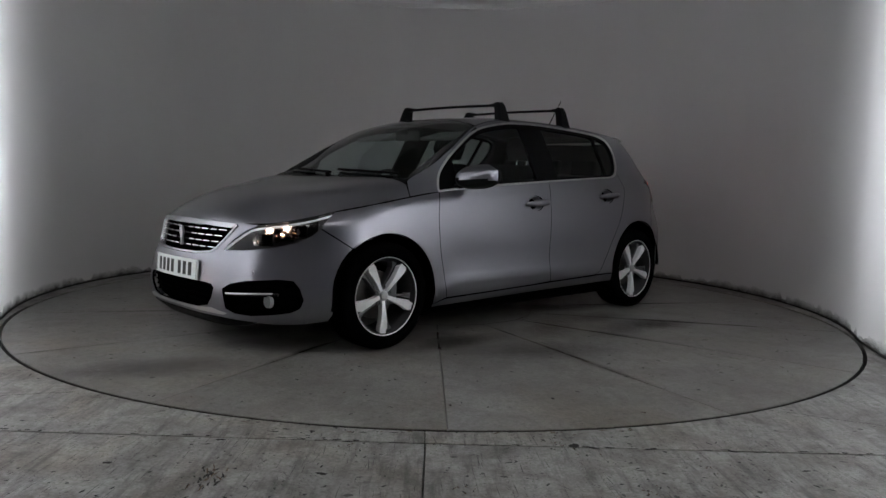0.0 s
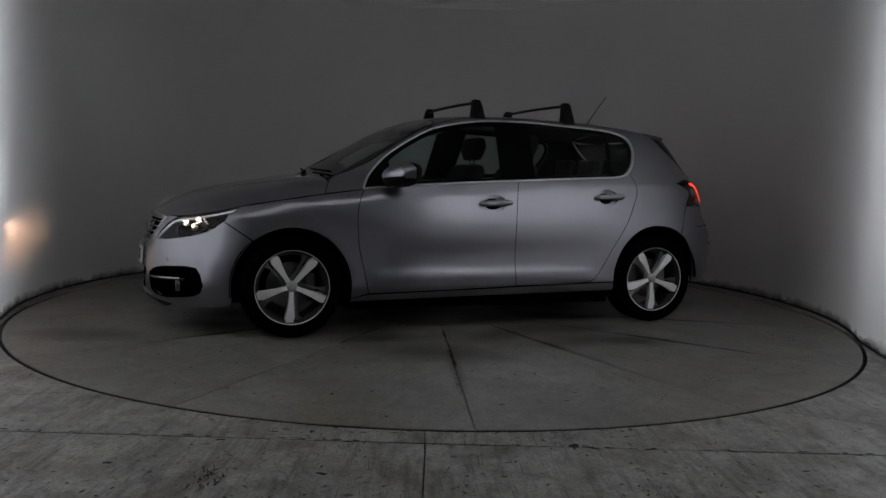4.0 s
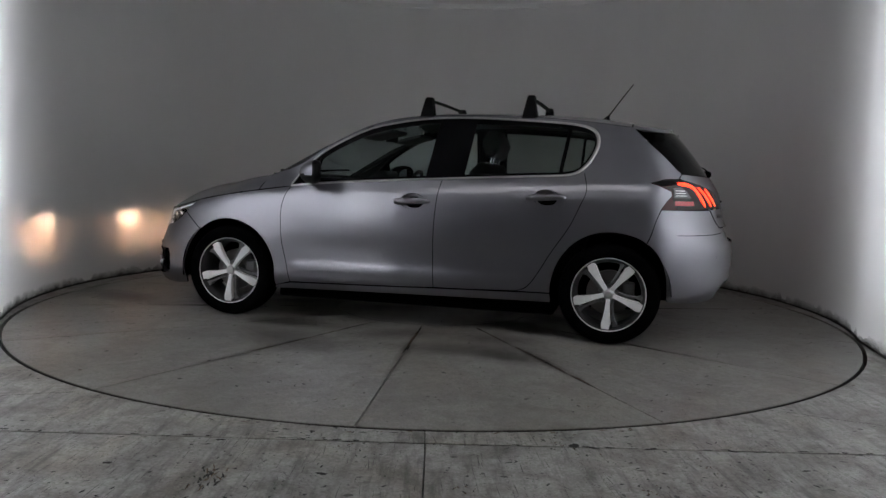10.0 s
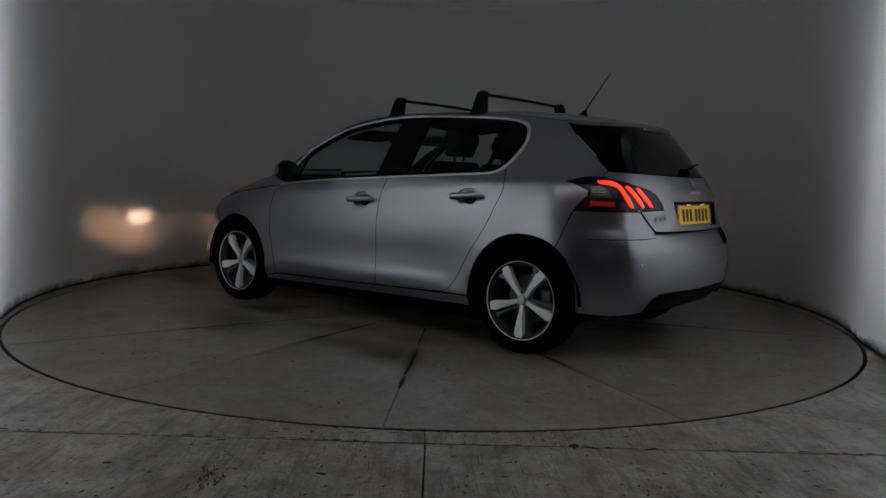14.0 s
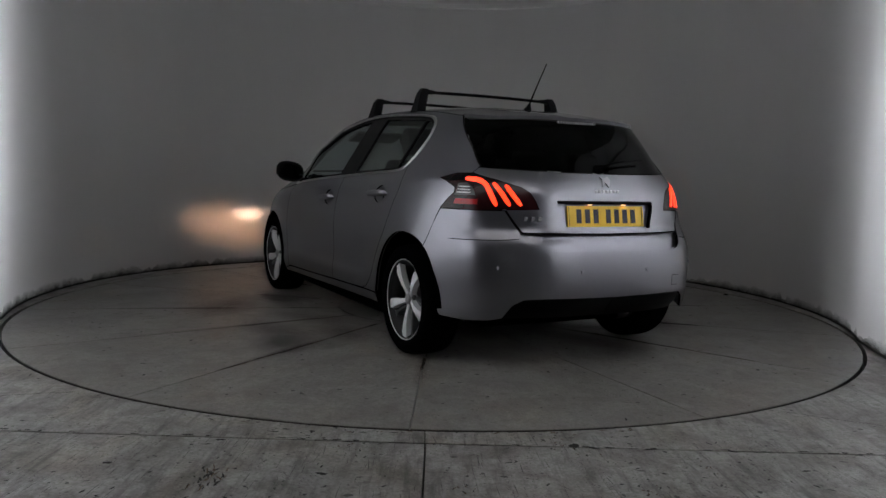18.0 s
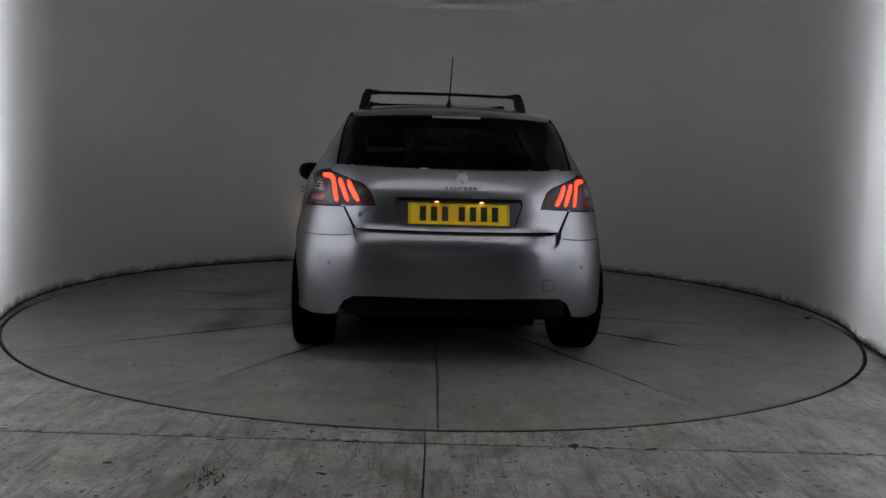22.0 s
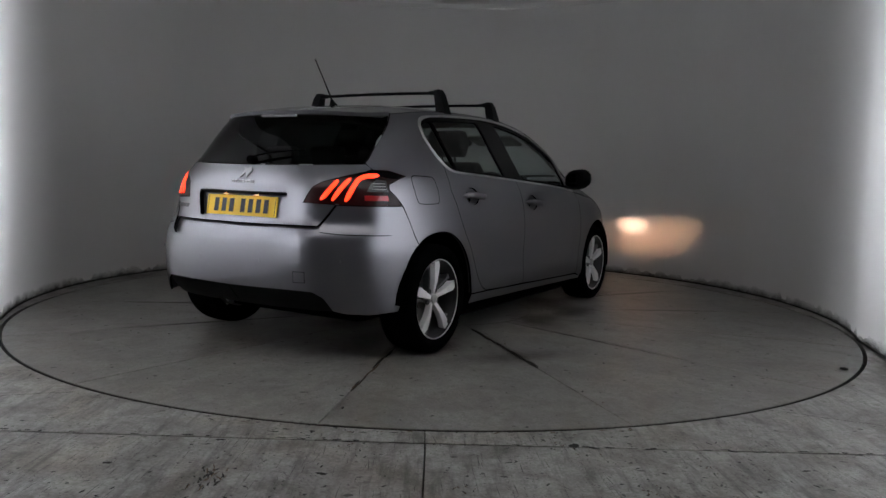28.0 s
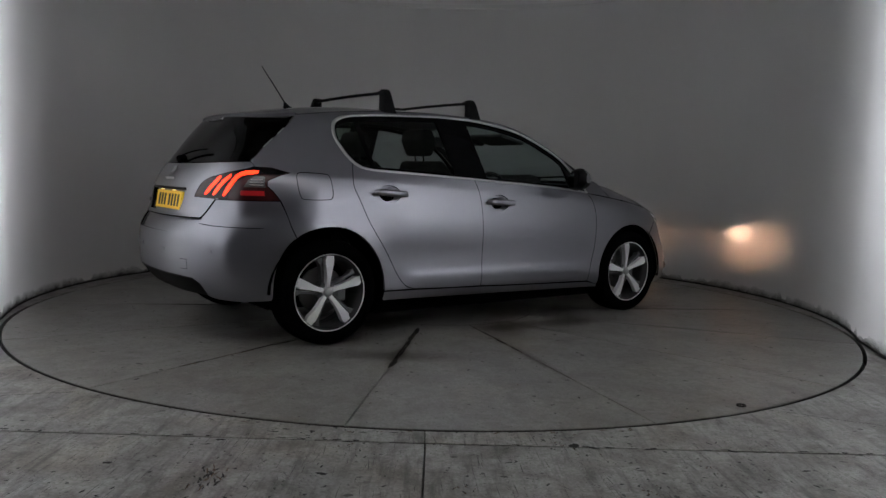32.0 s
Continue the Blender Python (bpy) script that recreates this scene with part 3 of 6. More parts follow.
        part("diffuser", bm, M["hall_fill"], lamp, "glowing white diffuser")
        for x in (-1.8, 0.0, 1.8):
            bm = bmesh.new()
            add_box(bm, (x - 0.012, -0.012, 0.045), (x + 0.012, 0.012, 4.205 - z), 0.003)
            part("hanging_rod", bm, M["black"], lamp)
    # small bulbs on a rail behind the camera
    rail = group_of("lamp_rail", "dark rail with a few small bright bulbs behind the camera", "lamp")
    rail.matrix_world = pose(0, -6.35, 0)
    bm = bmesh.new()
    add_box(bm, (-0.45, -0.02, 1.07), (0.9, 0.0, 1.10), 0.004)
    add_box(bm, (0.2, -0.02, 0.0), (0.23, 0.0, 1.6), 0.004)
    part("rail", bm, M["black"], rail)
    for x, z in ((0.56, 1.16), (0.74, 1.30), (0.36, 1.44), (-0.3, 1.5), (-0.12, 1.22)):
        bm = bmesh.new()
        bmesh.ops.create_uvsphere(bm, u_segments=12, v_segments=8, radius=0.022, matrix=Matrix.Translation((x, 0.0, z)))
        part("bulb", bm, M["bulb"], rail, "small bright bulb", 60)


TUBES = (((3.20, -1.45, 0.040), (3.16, -2.15, 0.078), (3.12, -3.70, 0.125)), ((3.20, -1.68, 0.023), (3.16, -2.25, 0.076), (3.12, -3.70, 0.125)))
build_room()


def build_floor():
    floor = group_of("floor", "worn grey concrete floor slabs with dark joints", "floor", kind="structure")
    g = 0.006
    ring = [((DISC_R + 0.024) * math.cos(a), (DISC_R + 0.024) * math.sin(a)) for a in np.linspace(0, 2 * math.pi, 161)[:-1]]

    def slab(outer, hole=None, step_=0.6):
        V, T, rims = fill([outer] + ([hole] if hole else []), step_)
        P = [(a, b, 0.0) for a, b in V]
        F = [t if area([tuple(V[i]) for i in t]) > 0 else t[::-1] for t in T]
        edge = {(t[i], t[(i + 1) % 3]) for t in F for i in range(3)}
        for rim in rims:
            for i in range(len(rim)):
                a, b = rim[i], rim[(i + 1) % len(rim)]
                k = len(P)
                P += [(*V[a], 0.0), (*V[b], 0.0), (*V[b], -0.09), (*V[a], -0.09)]
                F.append((k + 3, k + 2, k + 1, k) if (a, b) in edge else (k, k + 1, k + 2, k + 3))
        ob = mesh_ob("slab", P, F, M["concrete"], floor, "", False)
        return ob
    # arc pieces between the round gap and the cross joint
    left_arc = [((DISC_R + 0.024) * math.cos(a), (DISC_R + 0.024) * math.sin(a)) for a in np.linspace(-math.pi / 2 - 0.0095, -math.pi * 1.5, 80)]
    right_arc = [((DISC_R + 0.024) * math.cos(a), (DISC_R + 0.024) * math.sin(a)) for a in np.linspace(-math.pi / 2 - 0.0085, math.pi / 2, 80)]
    slab(left_arc + [(-0.025, 4.4), (-6, 4.4), (-6, -3.06), (-1.7, -3.085), (-0.0275, -3.111 + g)])
    slab(right_arc + [(-0.025, 4.4), (6, 4.4), (6, -3.10), (-0.0235, -3.111 + g)])
    slab([(-0.0275, -3.111 - g), (-1.7, -3.085 - 2 * g), (-6, -3.06 - 2 * g), (-6, -11), (-0.0225, -11)])
    slab([(-0.0205, -3.111 - g), (-0.0155, -11), (6, -11), (6, -3.10 - 2 * g)])
    # thin cracked joints running out from the ring
    for x0, y0, x1, y1 in ((1.594, -2.577, 2.6, -3.05), (-1.62, -2.55, -2.6, -2.86)):
        d = Vector((x1 - x0, y1 - y0))
        side = Vector((-d.y, d.x)).normalized()
        V = []
        for k in range(41):
            p = Vector((x0, y0)) + d * (k / 40) + side * (0.006 * math.sin(k * 0.9) * math.sin(k * 0.37))
            w = 0.0022 + 0.0012 * math.sin(k * 2.3)
            V += [(p.x + side.x * w, p.y + side.y * w, 0.0011), (p.x - side.x * w, p.y - side.y * w, 0.0011)]
        mesh_ob("floor_crack", V, [(2 * k, 2 * k + 1, 2 * k + 3, 2 * k + 2) for k in range(40)], M["grime"], floor, "", False)
    bm = bmesh.new()
    add_box(bm, (-6, -11, -0.14), (6, 4.4, -0.09))
    tagged(part("ground", bm, M["grime"], None), "dark bed under the floor slabs", kind="structure")


build_floor()


def build_turntable():
    table = group_of("turntable", "large round concrete turntable with fourteen wedge slabs, stained and worn", "turntable")
    n, r0 = 14, 0.74
    w = 2 * math.pi / n
    V, F = [], []
    steps = 12
    for k in range(steps + 1):
        for r in (r0, DISC_R):
            a = (k / steps - 0.5) * w
            gap = 0.0032 / r
            a *= (1 - 2 * gap / w)
            for z in (0.0, -0.09):
                V.append((r * math.cos(a), r * math.sin(a), z))
    for k in range(steps):
        a, b = 4 * k, 4 * k + 4
        F += [(a, a + 2, b + 2, b), (a + 2, a + 3, b + 3, b + 2), (a + 1, a, b, b + 1)]
    F += [(0, 1, 3, 2), (4 * steps, 4 * steps + 2, 4 * steps + 3, 4 * steps + 1)]
    first = mesh_ob("wedge", V, F, M["disc_concrete"], table, "", False)
    for i in range(n):
        ob = first if i == 0 else new("wedge", first.data)
        ob.parent = table
        ob.matrix_basis = Matrix.Rotation(radians(99.0) + (i + 0.5) * w, 4, "Z")
    # band added over the lit slab sides, near black for the gap's shade
    bm = bmesh.new()
    add_revolve(bm, [(DISC_R - 0.004, -0.088), (DISC_R + 0.0025, -0.086), (DISC_R + 0.0025, -0.003)], "z", 160)
    part("edge_band", bm, M["grime"], table, "near-black band that gives the turntable's edge gap its shade")
    bm = bmesh.new()
    vs = [bm.verts.new(((r0 - 0.006) * math.cos(a), (r0 - 0.006) * math.sin(a), 0)) for a in np.linspace(0, 2 * math.pi, 65)[:-1]]
    bm.faces.new(vs)
    part("hub_slab", bm, M["disc_concrete"], table)
    return table


turntable = build_turntable()


def blot(name, cx, cy, rx, ry, turn, material, parent, seed, z=0.0015):
    """A flat ragged stain."""
    rnd = random.Random(seed)
    n = 14
    pts = []
    for k in range(n):
        a = 2 * math.pi * k / n
        f = rnd.uniform(0.55, 1.1)
        x, y = rx * f * math.cos(a), ry * f * math.sin(a)
        c, s = math.cos(turn), math.sin(turn)
        pts.append((cx + c * x - s * y, cy + s * x + c * y, z))
    return mesh_ob(name, pts, [tuple(range(n))], material, parent, "", False)


LUG = 264.1
DISC_TRACKS = ((-1.52, 0.27, -2.76, 0.31), (-1.21, -0.75, -2.67, -0.84))
TRACKS = ((0.72, -3.25, 0.84, -3.64), (1.40, -2.66, 1.24, -3.36), (1.30, -2.70, 1.12, -3.45), (0.54, -2.98, 0.60, -3.55), (-0.74, -3.40, -0.77, -3.68), (-0.81, -3.18, -0.85, -3.6), (0.30, -3.0, 0.33, -3.6),
          (-1.09, -3.22, -1.17, -3.68), (-0.43, -3.17, -0.46, -3.64), (0.98, -2.93, 0.94, -3.55), (-0.64, -3.06, -0.65, -3.60), (-1.48, -2.59, -1.54, -3.06), (1.62, -2.50, 1.50, -3.2))


def build_stains():
    rnd = random.Random(7)
    # rust and dirt along the joints of the turntable
    for deg, r0, r1, times in ((73.3, 0.9, 2.0, 9), (99.0, 0.85, 1.6, 6), (124.7, 0.9, 2.3, 9), (150.4, 1.2, 2.2, 6), (227.6, 0.9, 1.9, 14), (201.9, 1.3, 2.4, 6), (47.6, 1.0, 1.5, 4), (253.3, 0.8, 1.6, 6), (21.9, 1.0, 1.8, 4)):
        for k in range(2 * times):
            r = rnd.uniform(r0, r1)
            a = radians(deg + rnd.uniform(-0.25, 0.25))
            dark = rnd.random() < (0.85 if deg == 227.6 else 0.5)
            blot("joint_stain", r * math.cos(a), r * math.sin(a), rnd.uniform(0.03, 0.16), rnd.uniform(0.004, 0.011) * (1.8 if deg == 227.6 else 1), a, M["grime"] if dark else M["rust"], turntable, rnd.random())
    for k in range(270):
        r, a = DISC_R * math.sqrt(rnd.uniform(0.04, 0.97)), rnd.uniform(0, 2 * math.pi)
        blot("speck", r * math.cos(a), r * math.sin(a), rnd.uniform(0.003, 0.020), rnd.uniform(0.002, 0.007), rnd.uniform(0, 3), M["grime"] if rnd.random() < 0.75 else M["rust"], turntable, rnd.random())
    # films of tyre dirt and oil where cars park and drive on
    def film(cx, cy, rx, ry, turn, parent, material, z):
        c, q = math.cos(turn), math.sin(turn)
        ob = mesh_ob("dirt_film", [(rx * math.cos(a), ry * math.sin(a), 0.0) for a in np.linspace(0, 2 * math.pi, 25)[:-1]], [tuple(range(24))], material, parent, "", False)
        ob.matrix_basis = Matrix(((c, -q, 0, cx), (q, c, 0, cy), (0, 0, 1, z), (0, 0, 0, 1)))
    for k in range(26):
        r, a = abs(rnd.gauss(1.15, 0.45)), rnd.uniform(0, 2 * math.pi)
        film(r * math.cos(a), r * math.sin(a), rnd.uniform(0.3, 0.75), rnd.uniform(0.12, 0.3), rnd.gauss(0, 0.5), turntable, M["film"] if k % 4 else M["rust_film"], 0.0020 + 0.00002 * k)
    for deg in (73.3, 99.0, 124.7, 150.4, 201.9, 227.6, 253.3, 304.7, 21.9, 330.4):
        a, r = radians(deg), rnd.uniform(1.5, 2.1)
        film(r * math.cos(a), r * math.sin(a), rnd.uniform(0.5, 0.8), 0.05, a, turntable, M["rust_film"], 0.0028)
    # a small dark ring left lying near the edge
    bm = bmesh.new()
    add_tube(bm, [(2.88 * math.cos(radians(LUG)) + 0.019 * math.cos(a), 2.88 * math.sin(radians(LUG)) + 0.019 * math.sin(a), 0.006) for a in np.linspace(0, 2 * math.pi, 21)[:-1]], 0.004, 6, 1.0, Vector((0, 0, 1)), True)
    part("lashing_ring", bm, M["grime"], turntable, "small dark steel ring let into the slab")
    # chips and dirt on the floor before it
    floor = bpy.data.objects["floor"]
    # smudges low on the wall
    lining = bpy.data.objects["wall_lining"]
    for k in range(26):
        a = rnd.uniform(-0.15, math.pi + 0.15)
        zc, w, h = 0.015 + abs(rnd.gauss(0, 0.012)), rnd.uniform(0.01, 0.07), rnd.uniform(0.003, 0.014)
        ring = []
        for j in range(12):
            b, f = 2 * math.pi * j / 12, rnd.uniform(0.5, 1.1)
            q = a + w * f * math.cos(b) / WR
            ring.append((CX + (WR - 0.006) * math.cos(q), CY + (WR - 0.006) * math.sin(q), max(0.016, zc + h * f * math.sin(b))))
        mesh_ob("wall_smudge", ring, [tuple(range(12))], M["smudge"], lining, "", False)
    for k in range(46):
        x = rnd.uniform(-1.7, 1.7)
        blot("chip", x, -3.108 + rnd.uniform(-0.012, 0.012) + (0.016 * max(0, -x - 0.03) if x < -0.03 else 0), rnd.uniform(0.008, 0.035), rnd.uniform(0.003, 0.010), rnd.uniform(-0.2, 0.2), M["grime"], floor, rnd.random())
    for x, y, rx, ry in ((-1.12, -3.39, 0.020, 0.014), (-0.37, -3.44, 0.026, 0.012), (-0.80, -3.13, 0.028, 0.012), (0.55, -3.10, 0.022, 0.03), (0.62, -3.115, 0.03, 0.014), (1.35, -3.30, 0.02, 0.008), (-0.62, -3.02, 0.03, 0.006)):
        blot("chip", x, y, rx, ry, rnd.uniform(-0.4, 0.4), M["grime"], floor, rnd.random())
    for k in range(280):
        blot("speck", rnd.uniform(-2.6, 2.6), rnd.uniform(-3.9, -2.98), rnd.uniform(0.004, 0.016), rnd.uniform(0.002, 0.006), rnd.uniform(0, 3), M["grime"], floor, rnd.random(), 0.0012)
    for k in range(40):
        blot("dirt_mark", -0.735 + rnd.gauss(0, 0.03), -3.53 + rnd.gauss(0, 0.06), rnd.uniform(0.004, 0.03), rnd.uniform(0.002, 0.006), 1.55 + rnd.gauss(0, 0.3), M["grime"] if k % 3 else M["rust"], floor, rnd.random(), 0.0013)
    for x, y in ((0.56, -3.13), (0.50, -3.06), (0.74, -3.5), (-0.3, -3.2), (0.1, -3.55), (1.0, -3.3)):
        for k in range(10):
            blot("dirt_mark", x + rnd.gauss(0, 0.03), y + rnd.gauss(0, 0.05), rnd.uniform(0.003, 0.016), rnd.uniform(0.002, 0.005), 1.6 + rnd.gauss(0, 0.5), M["grime"] if k % 2 else M["rust"], floor, rnd.random(), 0.0013)
    for k in range(60):
        a = radians(rnd.gauss(-95, 16))
        r = DISC_R + 0.02 + abs(rnd.gauss(0, 0.035))
        blot("chip", r * math.cos(a), r * math.sin(a), rnd.uniform(0.004, 0.022), rnd.uniform(0.002, 0.007), a + 1.57 + rnd.gauss(0, 0.3), M["grime"] if k % 4 else M["rust"], floor, rnd.random(), 0.0012)
    # tyre prints: rows of short slanting dashes, one mesh a track
    for x0, y0, x1, y1, base in [(*t, floor) for t in TRACKS] + [(*t, turntable) for t in DISC_TRACKS]:
        d = Vector((x1 - x0, y1 - y0))
        disc_ = base is turntable
        n = int(d.length / (0.022 if disc_ else 0.014))
        ahead = d.normalized()
        side = Vector((-ahead.y, ahead.x))
        V, F = [], []
        for row in (-0.075, -0.06, -0.04, -0.018, 0.005, 0.028, 0.05, 0.07) if disc_ else (-0.06, -0.045, -0.03, -0.012, 0.008, 0.026, 0.044, 0.06):
            fade = rnd.uniform(0.2, 0.65)
            lean = rnd.choice((0.7, -0.7))
            for k in range(n):
                if rnd.random() < fade * (0.6 + 0.4 * math.sin(k * 0.21 + row * 90)):
                    q = Vector((x0, y0)) + d * ((k + rnd.uniform(-0.2, 0.2)) / n) + side * (row + rnd.gauss(0, 0.002))
                    u = (ahead * math.cos(lean) + side * math.sin(lean)) * rnd.uniform(0.003, 0.008) * (1.4 if disc_ else 1.0)
                    w = Vector((-u.y, u.x)).normalized() * rnd.uniform(0.0010, 0.0024)
                    i = len(V)
                    V += [(*(q - u), 0.001), (*(q + w), 0.001), (*(q + u), 0.001), (*(q - w), 0.001)]
                    F.append((i + 3, i + 2, i + 1, i))
        mesh_ob("tyre_print", V, F, M["scuff"], base, "worn dark tyre print", False)
    # fine grit and small stains strewn over slabs and turntable
    for base, count in ((turntable, 1500), (floor, 900)):
        V, F = [], []
        for k in range(count):
            if base is turntable:
                r, a = DISC_R * math.sqrt(rnd.uniform(0.05, 0.98)), rnd.uniform(0, 2 * math.pi)
                x, y = r * math.cos(a), r * math.sin(a)
            else:
                x, y = rnd.uniform(-2.6, 2.6), rnd.uniform(-3.9, -2.2)
                if math.hypot(x, y) < DISC_R + 0.04:
                    continue
            e = rnd.uniform(0.0012, 0.004) if rnd.random() < 0.85 else rnd.uniform(0.005, 0.011)
            f, t = rnd.uniform(0.3, 0.8), rnd.uniform(0, 6.28)
            i = len(V)
            for j in range(5):
                q = 1.2566 * j
                u, v = e * 1.8 * math.cos(q) * rnd.uniform(0.6, 1.1), e * 1.8 * f * math.sin(q) * rnd.uniform(0.6, 1.1)
                V.append((x + u * math.cos(t) - v * math.sin(t), y + u * math.sin(t) + v * math.cos(t), 0.0017))
            F.append(tuple(range(i, i + 5)))
        tagged(mesh_ob("grit", V, F, M["scuff"], base, "fine dark grit and specks", False), kind="stuff")
    # streaks of dirt dragged along the floor
    V, F = [], []
    for k in range(420):
        x, y = rnd.uniform(-2.2, 2.2), rnd.uniform(-3.85, -3.0)
        t = -0.04 - 0.09 * x + rnd.gauss(0, 0.05)
        l, w = rnd.uniform(0.015, 0.09), rnd.uniform(0.0006, 0.0018)
        u, v = Vector((math.sin(t), math.cos(t))) * l, Vector((math.cos(t), -math.sin(t))) * w
        p = Vector((x, y))
        if p.length < DISC_R + 0.1:
            continue
        i = len(V)
        V += [(*(p - u), 0.0014), (*(p - u * 0.3 + v), 0.0014), (*(p + u), 0.0014), (*(p + u * 0.2 - v), 0.0014)]
        F.append((i + 3, i + 2, i + 1, i))
    tagged(mesh_ob("dirt_streaks", V, F, M["scuff"], floor, "thin dark streaks of dragged dirt", False))


build_stains()

# ---- the car: x forward, y to its left, z up, origin on the ground between the axles ----
car = group_of("hatchback_car", "grey metallic five-door hatchback with black roof bars on the turntable", "car")

W_SIDE = spline([(0.12, 0.80), (0.17, 0.83), (0.215, 0.856), (0.262, 0.878), (0.32, 0.891), (0.38, 0.889), (0.48, 0.890), (0.58, 0.889), (0.70, 0.882), (0.80, 0.870),
                 (0.88, 0.856), (0.94, 0.840), (1.0, 0.820), (1.03, 0.803), (1.10, 0.762), (1.20, 0.703), (1.253, 0.672), (1.30, 0.645), (1.36, 0.606), (1.41, 0.568), (1.45, 0.53)])
X_NOSE = spline([(0.12, 2.04), (0.17, 2.10), (0.21, 2.15), (0.26, 2.17), (0.35, 2.18), (0.45, 2.174), (0.51, 2.166), (0.55, 2.156), (0.59, 2.144), (0.66, 2.124), (0.71, 2.11), (0.74, 2.085), (0.77, 2.03), (0.80, 1.96), (0.86, 1.88), (0.95, 1.80)])
N_NOSE = spline([(0.15, 3.0), (0.32, 3.0), (0.45, 2.75), (0.58, 2.5), (0.8, 2.4), (0.95, 2.5)])
X_TAIL = spline([(0.12, -1.86), (0.2, -1.97), (0.27, -2.03), (0.34, -2.06), (0.42, -2.078), (0.54, -2.085), (0.64, -2.078), (0.69, -2.064), (0.73, -2.044), (0.77, -2.024), (0.86, -2.005), (0.94, -1.985),
                 (1.0, -1.955), (1.08, -1.90), (1.2, -1.812), (1.3, -1.728), (1.36, -1.675), (1.45, -1.6)])
N_TAIL = spline([(0.2, 3.2), (0.6, 3.2), (0.8, 3.0), (1.1, 3.0), (1.3, 3.3)])
CREASE = spline([(0.6, 0.902), (0.87, 0.876), (1.1, 0.848), (1.6, 0.792), (2.1, 0.75)])
SHOULDER = spline([(-0.07, 0.0), (-0.03, 0.003), (0.005, 0.010), (0.04, 0.030), (0.08, 0.054), (0.137, 0.082), (0.2, 0.09), (0.5, 0.09)])
WAIST = spline([(-1.5, 1.075), (-1.2, 1.060), (-1.0, 1.044), (-0.78, 1.032), (-0.22, 1.002), (0.33, 0.970), (0.70, 0.942), (0.862, 0.925), (1.1, 0.89)])
XF, XR = 1.15, -1.10      # where the plan outline begins to turn in
LF, LR = 1.45, 1.40       # length given to each rounded end
AXLES = ((1.31, 0.313), (-1.31, 0.318))


def side_width(x, z):
    w = W_SIDE(z)
    if z > 0.68 and x > 0.58:
        d = z - CREASE(x)
        w -= SHOULDER(d) * step(0.58, 0.95, x) if d > -0.07 else 0.0
    # full flank that turns in sharply just below the window line
    if -1.5 < x < 1.0 and 0.5 < z:
        d = z - WAIST(x)
        w += 0.006 * step(0.50, 0.82, z) * (1 - step(-0.085, -0.010, d)) * step(0.98, 0.25, x) * step(-1.48, -0.95, x)
    for ax, az in AXLES:
        d = math.hypot(x - ax, z - az)
        w += 0.006 * math.exp(-((d - 0.37) / 0.06) ** 2)
    w += 0.007 * math.exp(-((z - 0.375) / 0.035) ** 2) * step(0.88, 0.75, x) * step(-0.85, -0.7, x)
    w -= 0.010 * math.exp(-((z - 0.50) / 0.13) ** 2) * step(0.95, 0.7, x) * step(-1.0, -0.7, x)
    return w


def wrap_point(u, z):
    if XR <= u <= XF:
        return Vector((u, side_width(u, z), z))
    x0, x1, n, l = (XF, X_NOSE(z), N_NOSE(z), LF) if u > XF else (XR, X_TAIL(z), N_TAIL(z), LR)
    a = min(abs(u - x0) / l, 1.0) * math.pi / 2
    sa, ca = math.sin(a), max(math.cos(a), 0.0)
    d = (sa ** n + ca ** n) ** (1 / n)
    x = x0 + (x1 - x0) * sa / d
    return Vector((x, side_width(x, z) * ca / d, z))


U_NOSE, U_TAIL = XF + LF, XR - LR


def wrap(u, z):
    e = 0.004
    p = wrap_point(u, z)
    u0, u1 = max(u - e, U_TAIL), min(u + e, U_NOSE)
    du = wrap_point(u1, z) - wrap_point(u0, z)
    dz = wrap_point(u, z + e) - wrap_point(u, z - e)
    n = dz.cross(du)
    n = n.normalized() if n.length > 1e-9 else Vector((1 if u > 0 else -1, 0, 0))
    if u > U_NOSE - 0.004:
        n = Vector((n.x, 0, n.z)).normalized()
        n = n if n.x > 0 else -n
    elif u < U_TAIL + 0.004:
        n = Vector((n.x, 0, n.z)).normalized()
        n = n if n.x < 0 else -n
    elif n.y < -0.02 or (abs(n.y) < 0.3 and n.x * (1 if u > 0 else -1) < 0):
        n = -n
    return p, n


def at_x(x, z):
    """Chart place of the point at x on the side."""
    if XR <= x <= XF:
        return (x, z)
    x0, x1, n, l = (XF, X_NOSE(z), N_NOSE(z), LF) if x > XF else (XR, X_TAIL(z), N_TAIL(z), LR)
    r = min((x - x0) / (x1 - x0), 1.0)
    a = math.atan2(r, max(1 - r ** n, 0.0) ** (1 / n)) / (math.pi / 2)
    return (x0 + (l if x > 0 else -l) * a, z)


def at_y(y, z, nose):
    """Chart place of the point at y on the nose or the tail."""
    n, w = (N_NOSE(z), side_width(2.0, z)) if nose else (N_TAIL(z), side_width(-1.9, z))
    r = min(max(y / w, 0.0), 1.0)
    a = math.atan2(max(1 - r ** n, 0.0) ** (1 / n), r) / (math.pi / 2)
    return (XF + LF * a, z) if nose else (XR - LR * a, z)


def front(*yz):
    return [at_y(y, z, True) for y, z in yz]


def rear(*yz):
    return [at_y(y, z, False) for y, z in yz]


def side_pts(*xz):
    return [at_x(x, z) for x, z in xz]


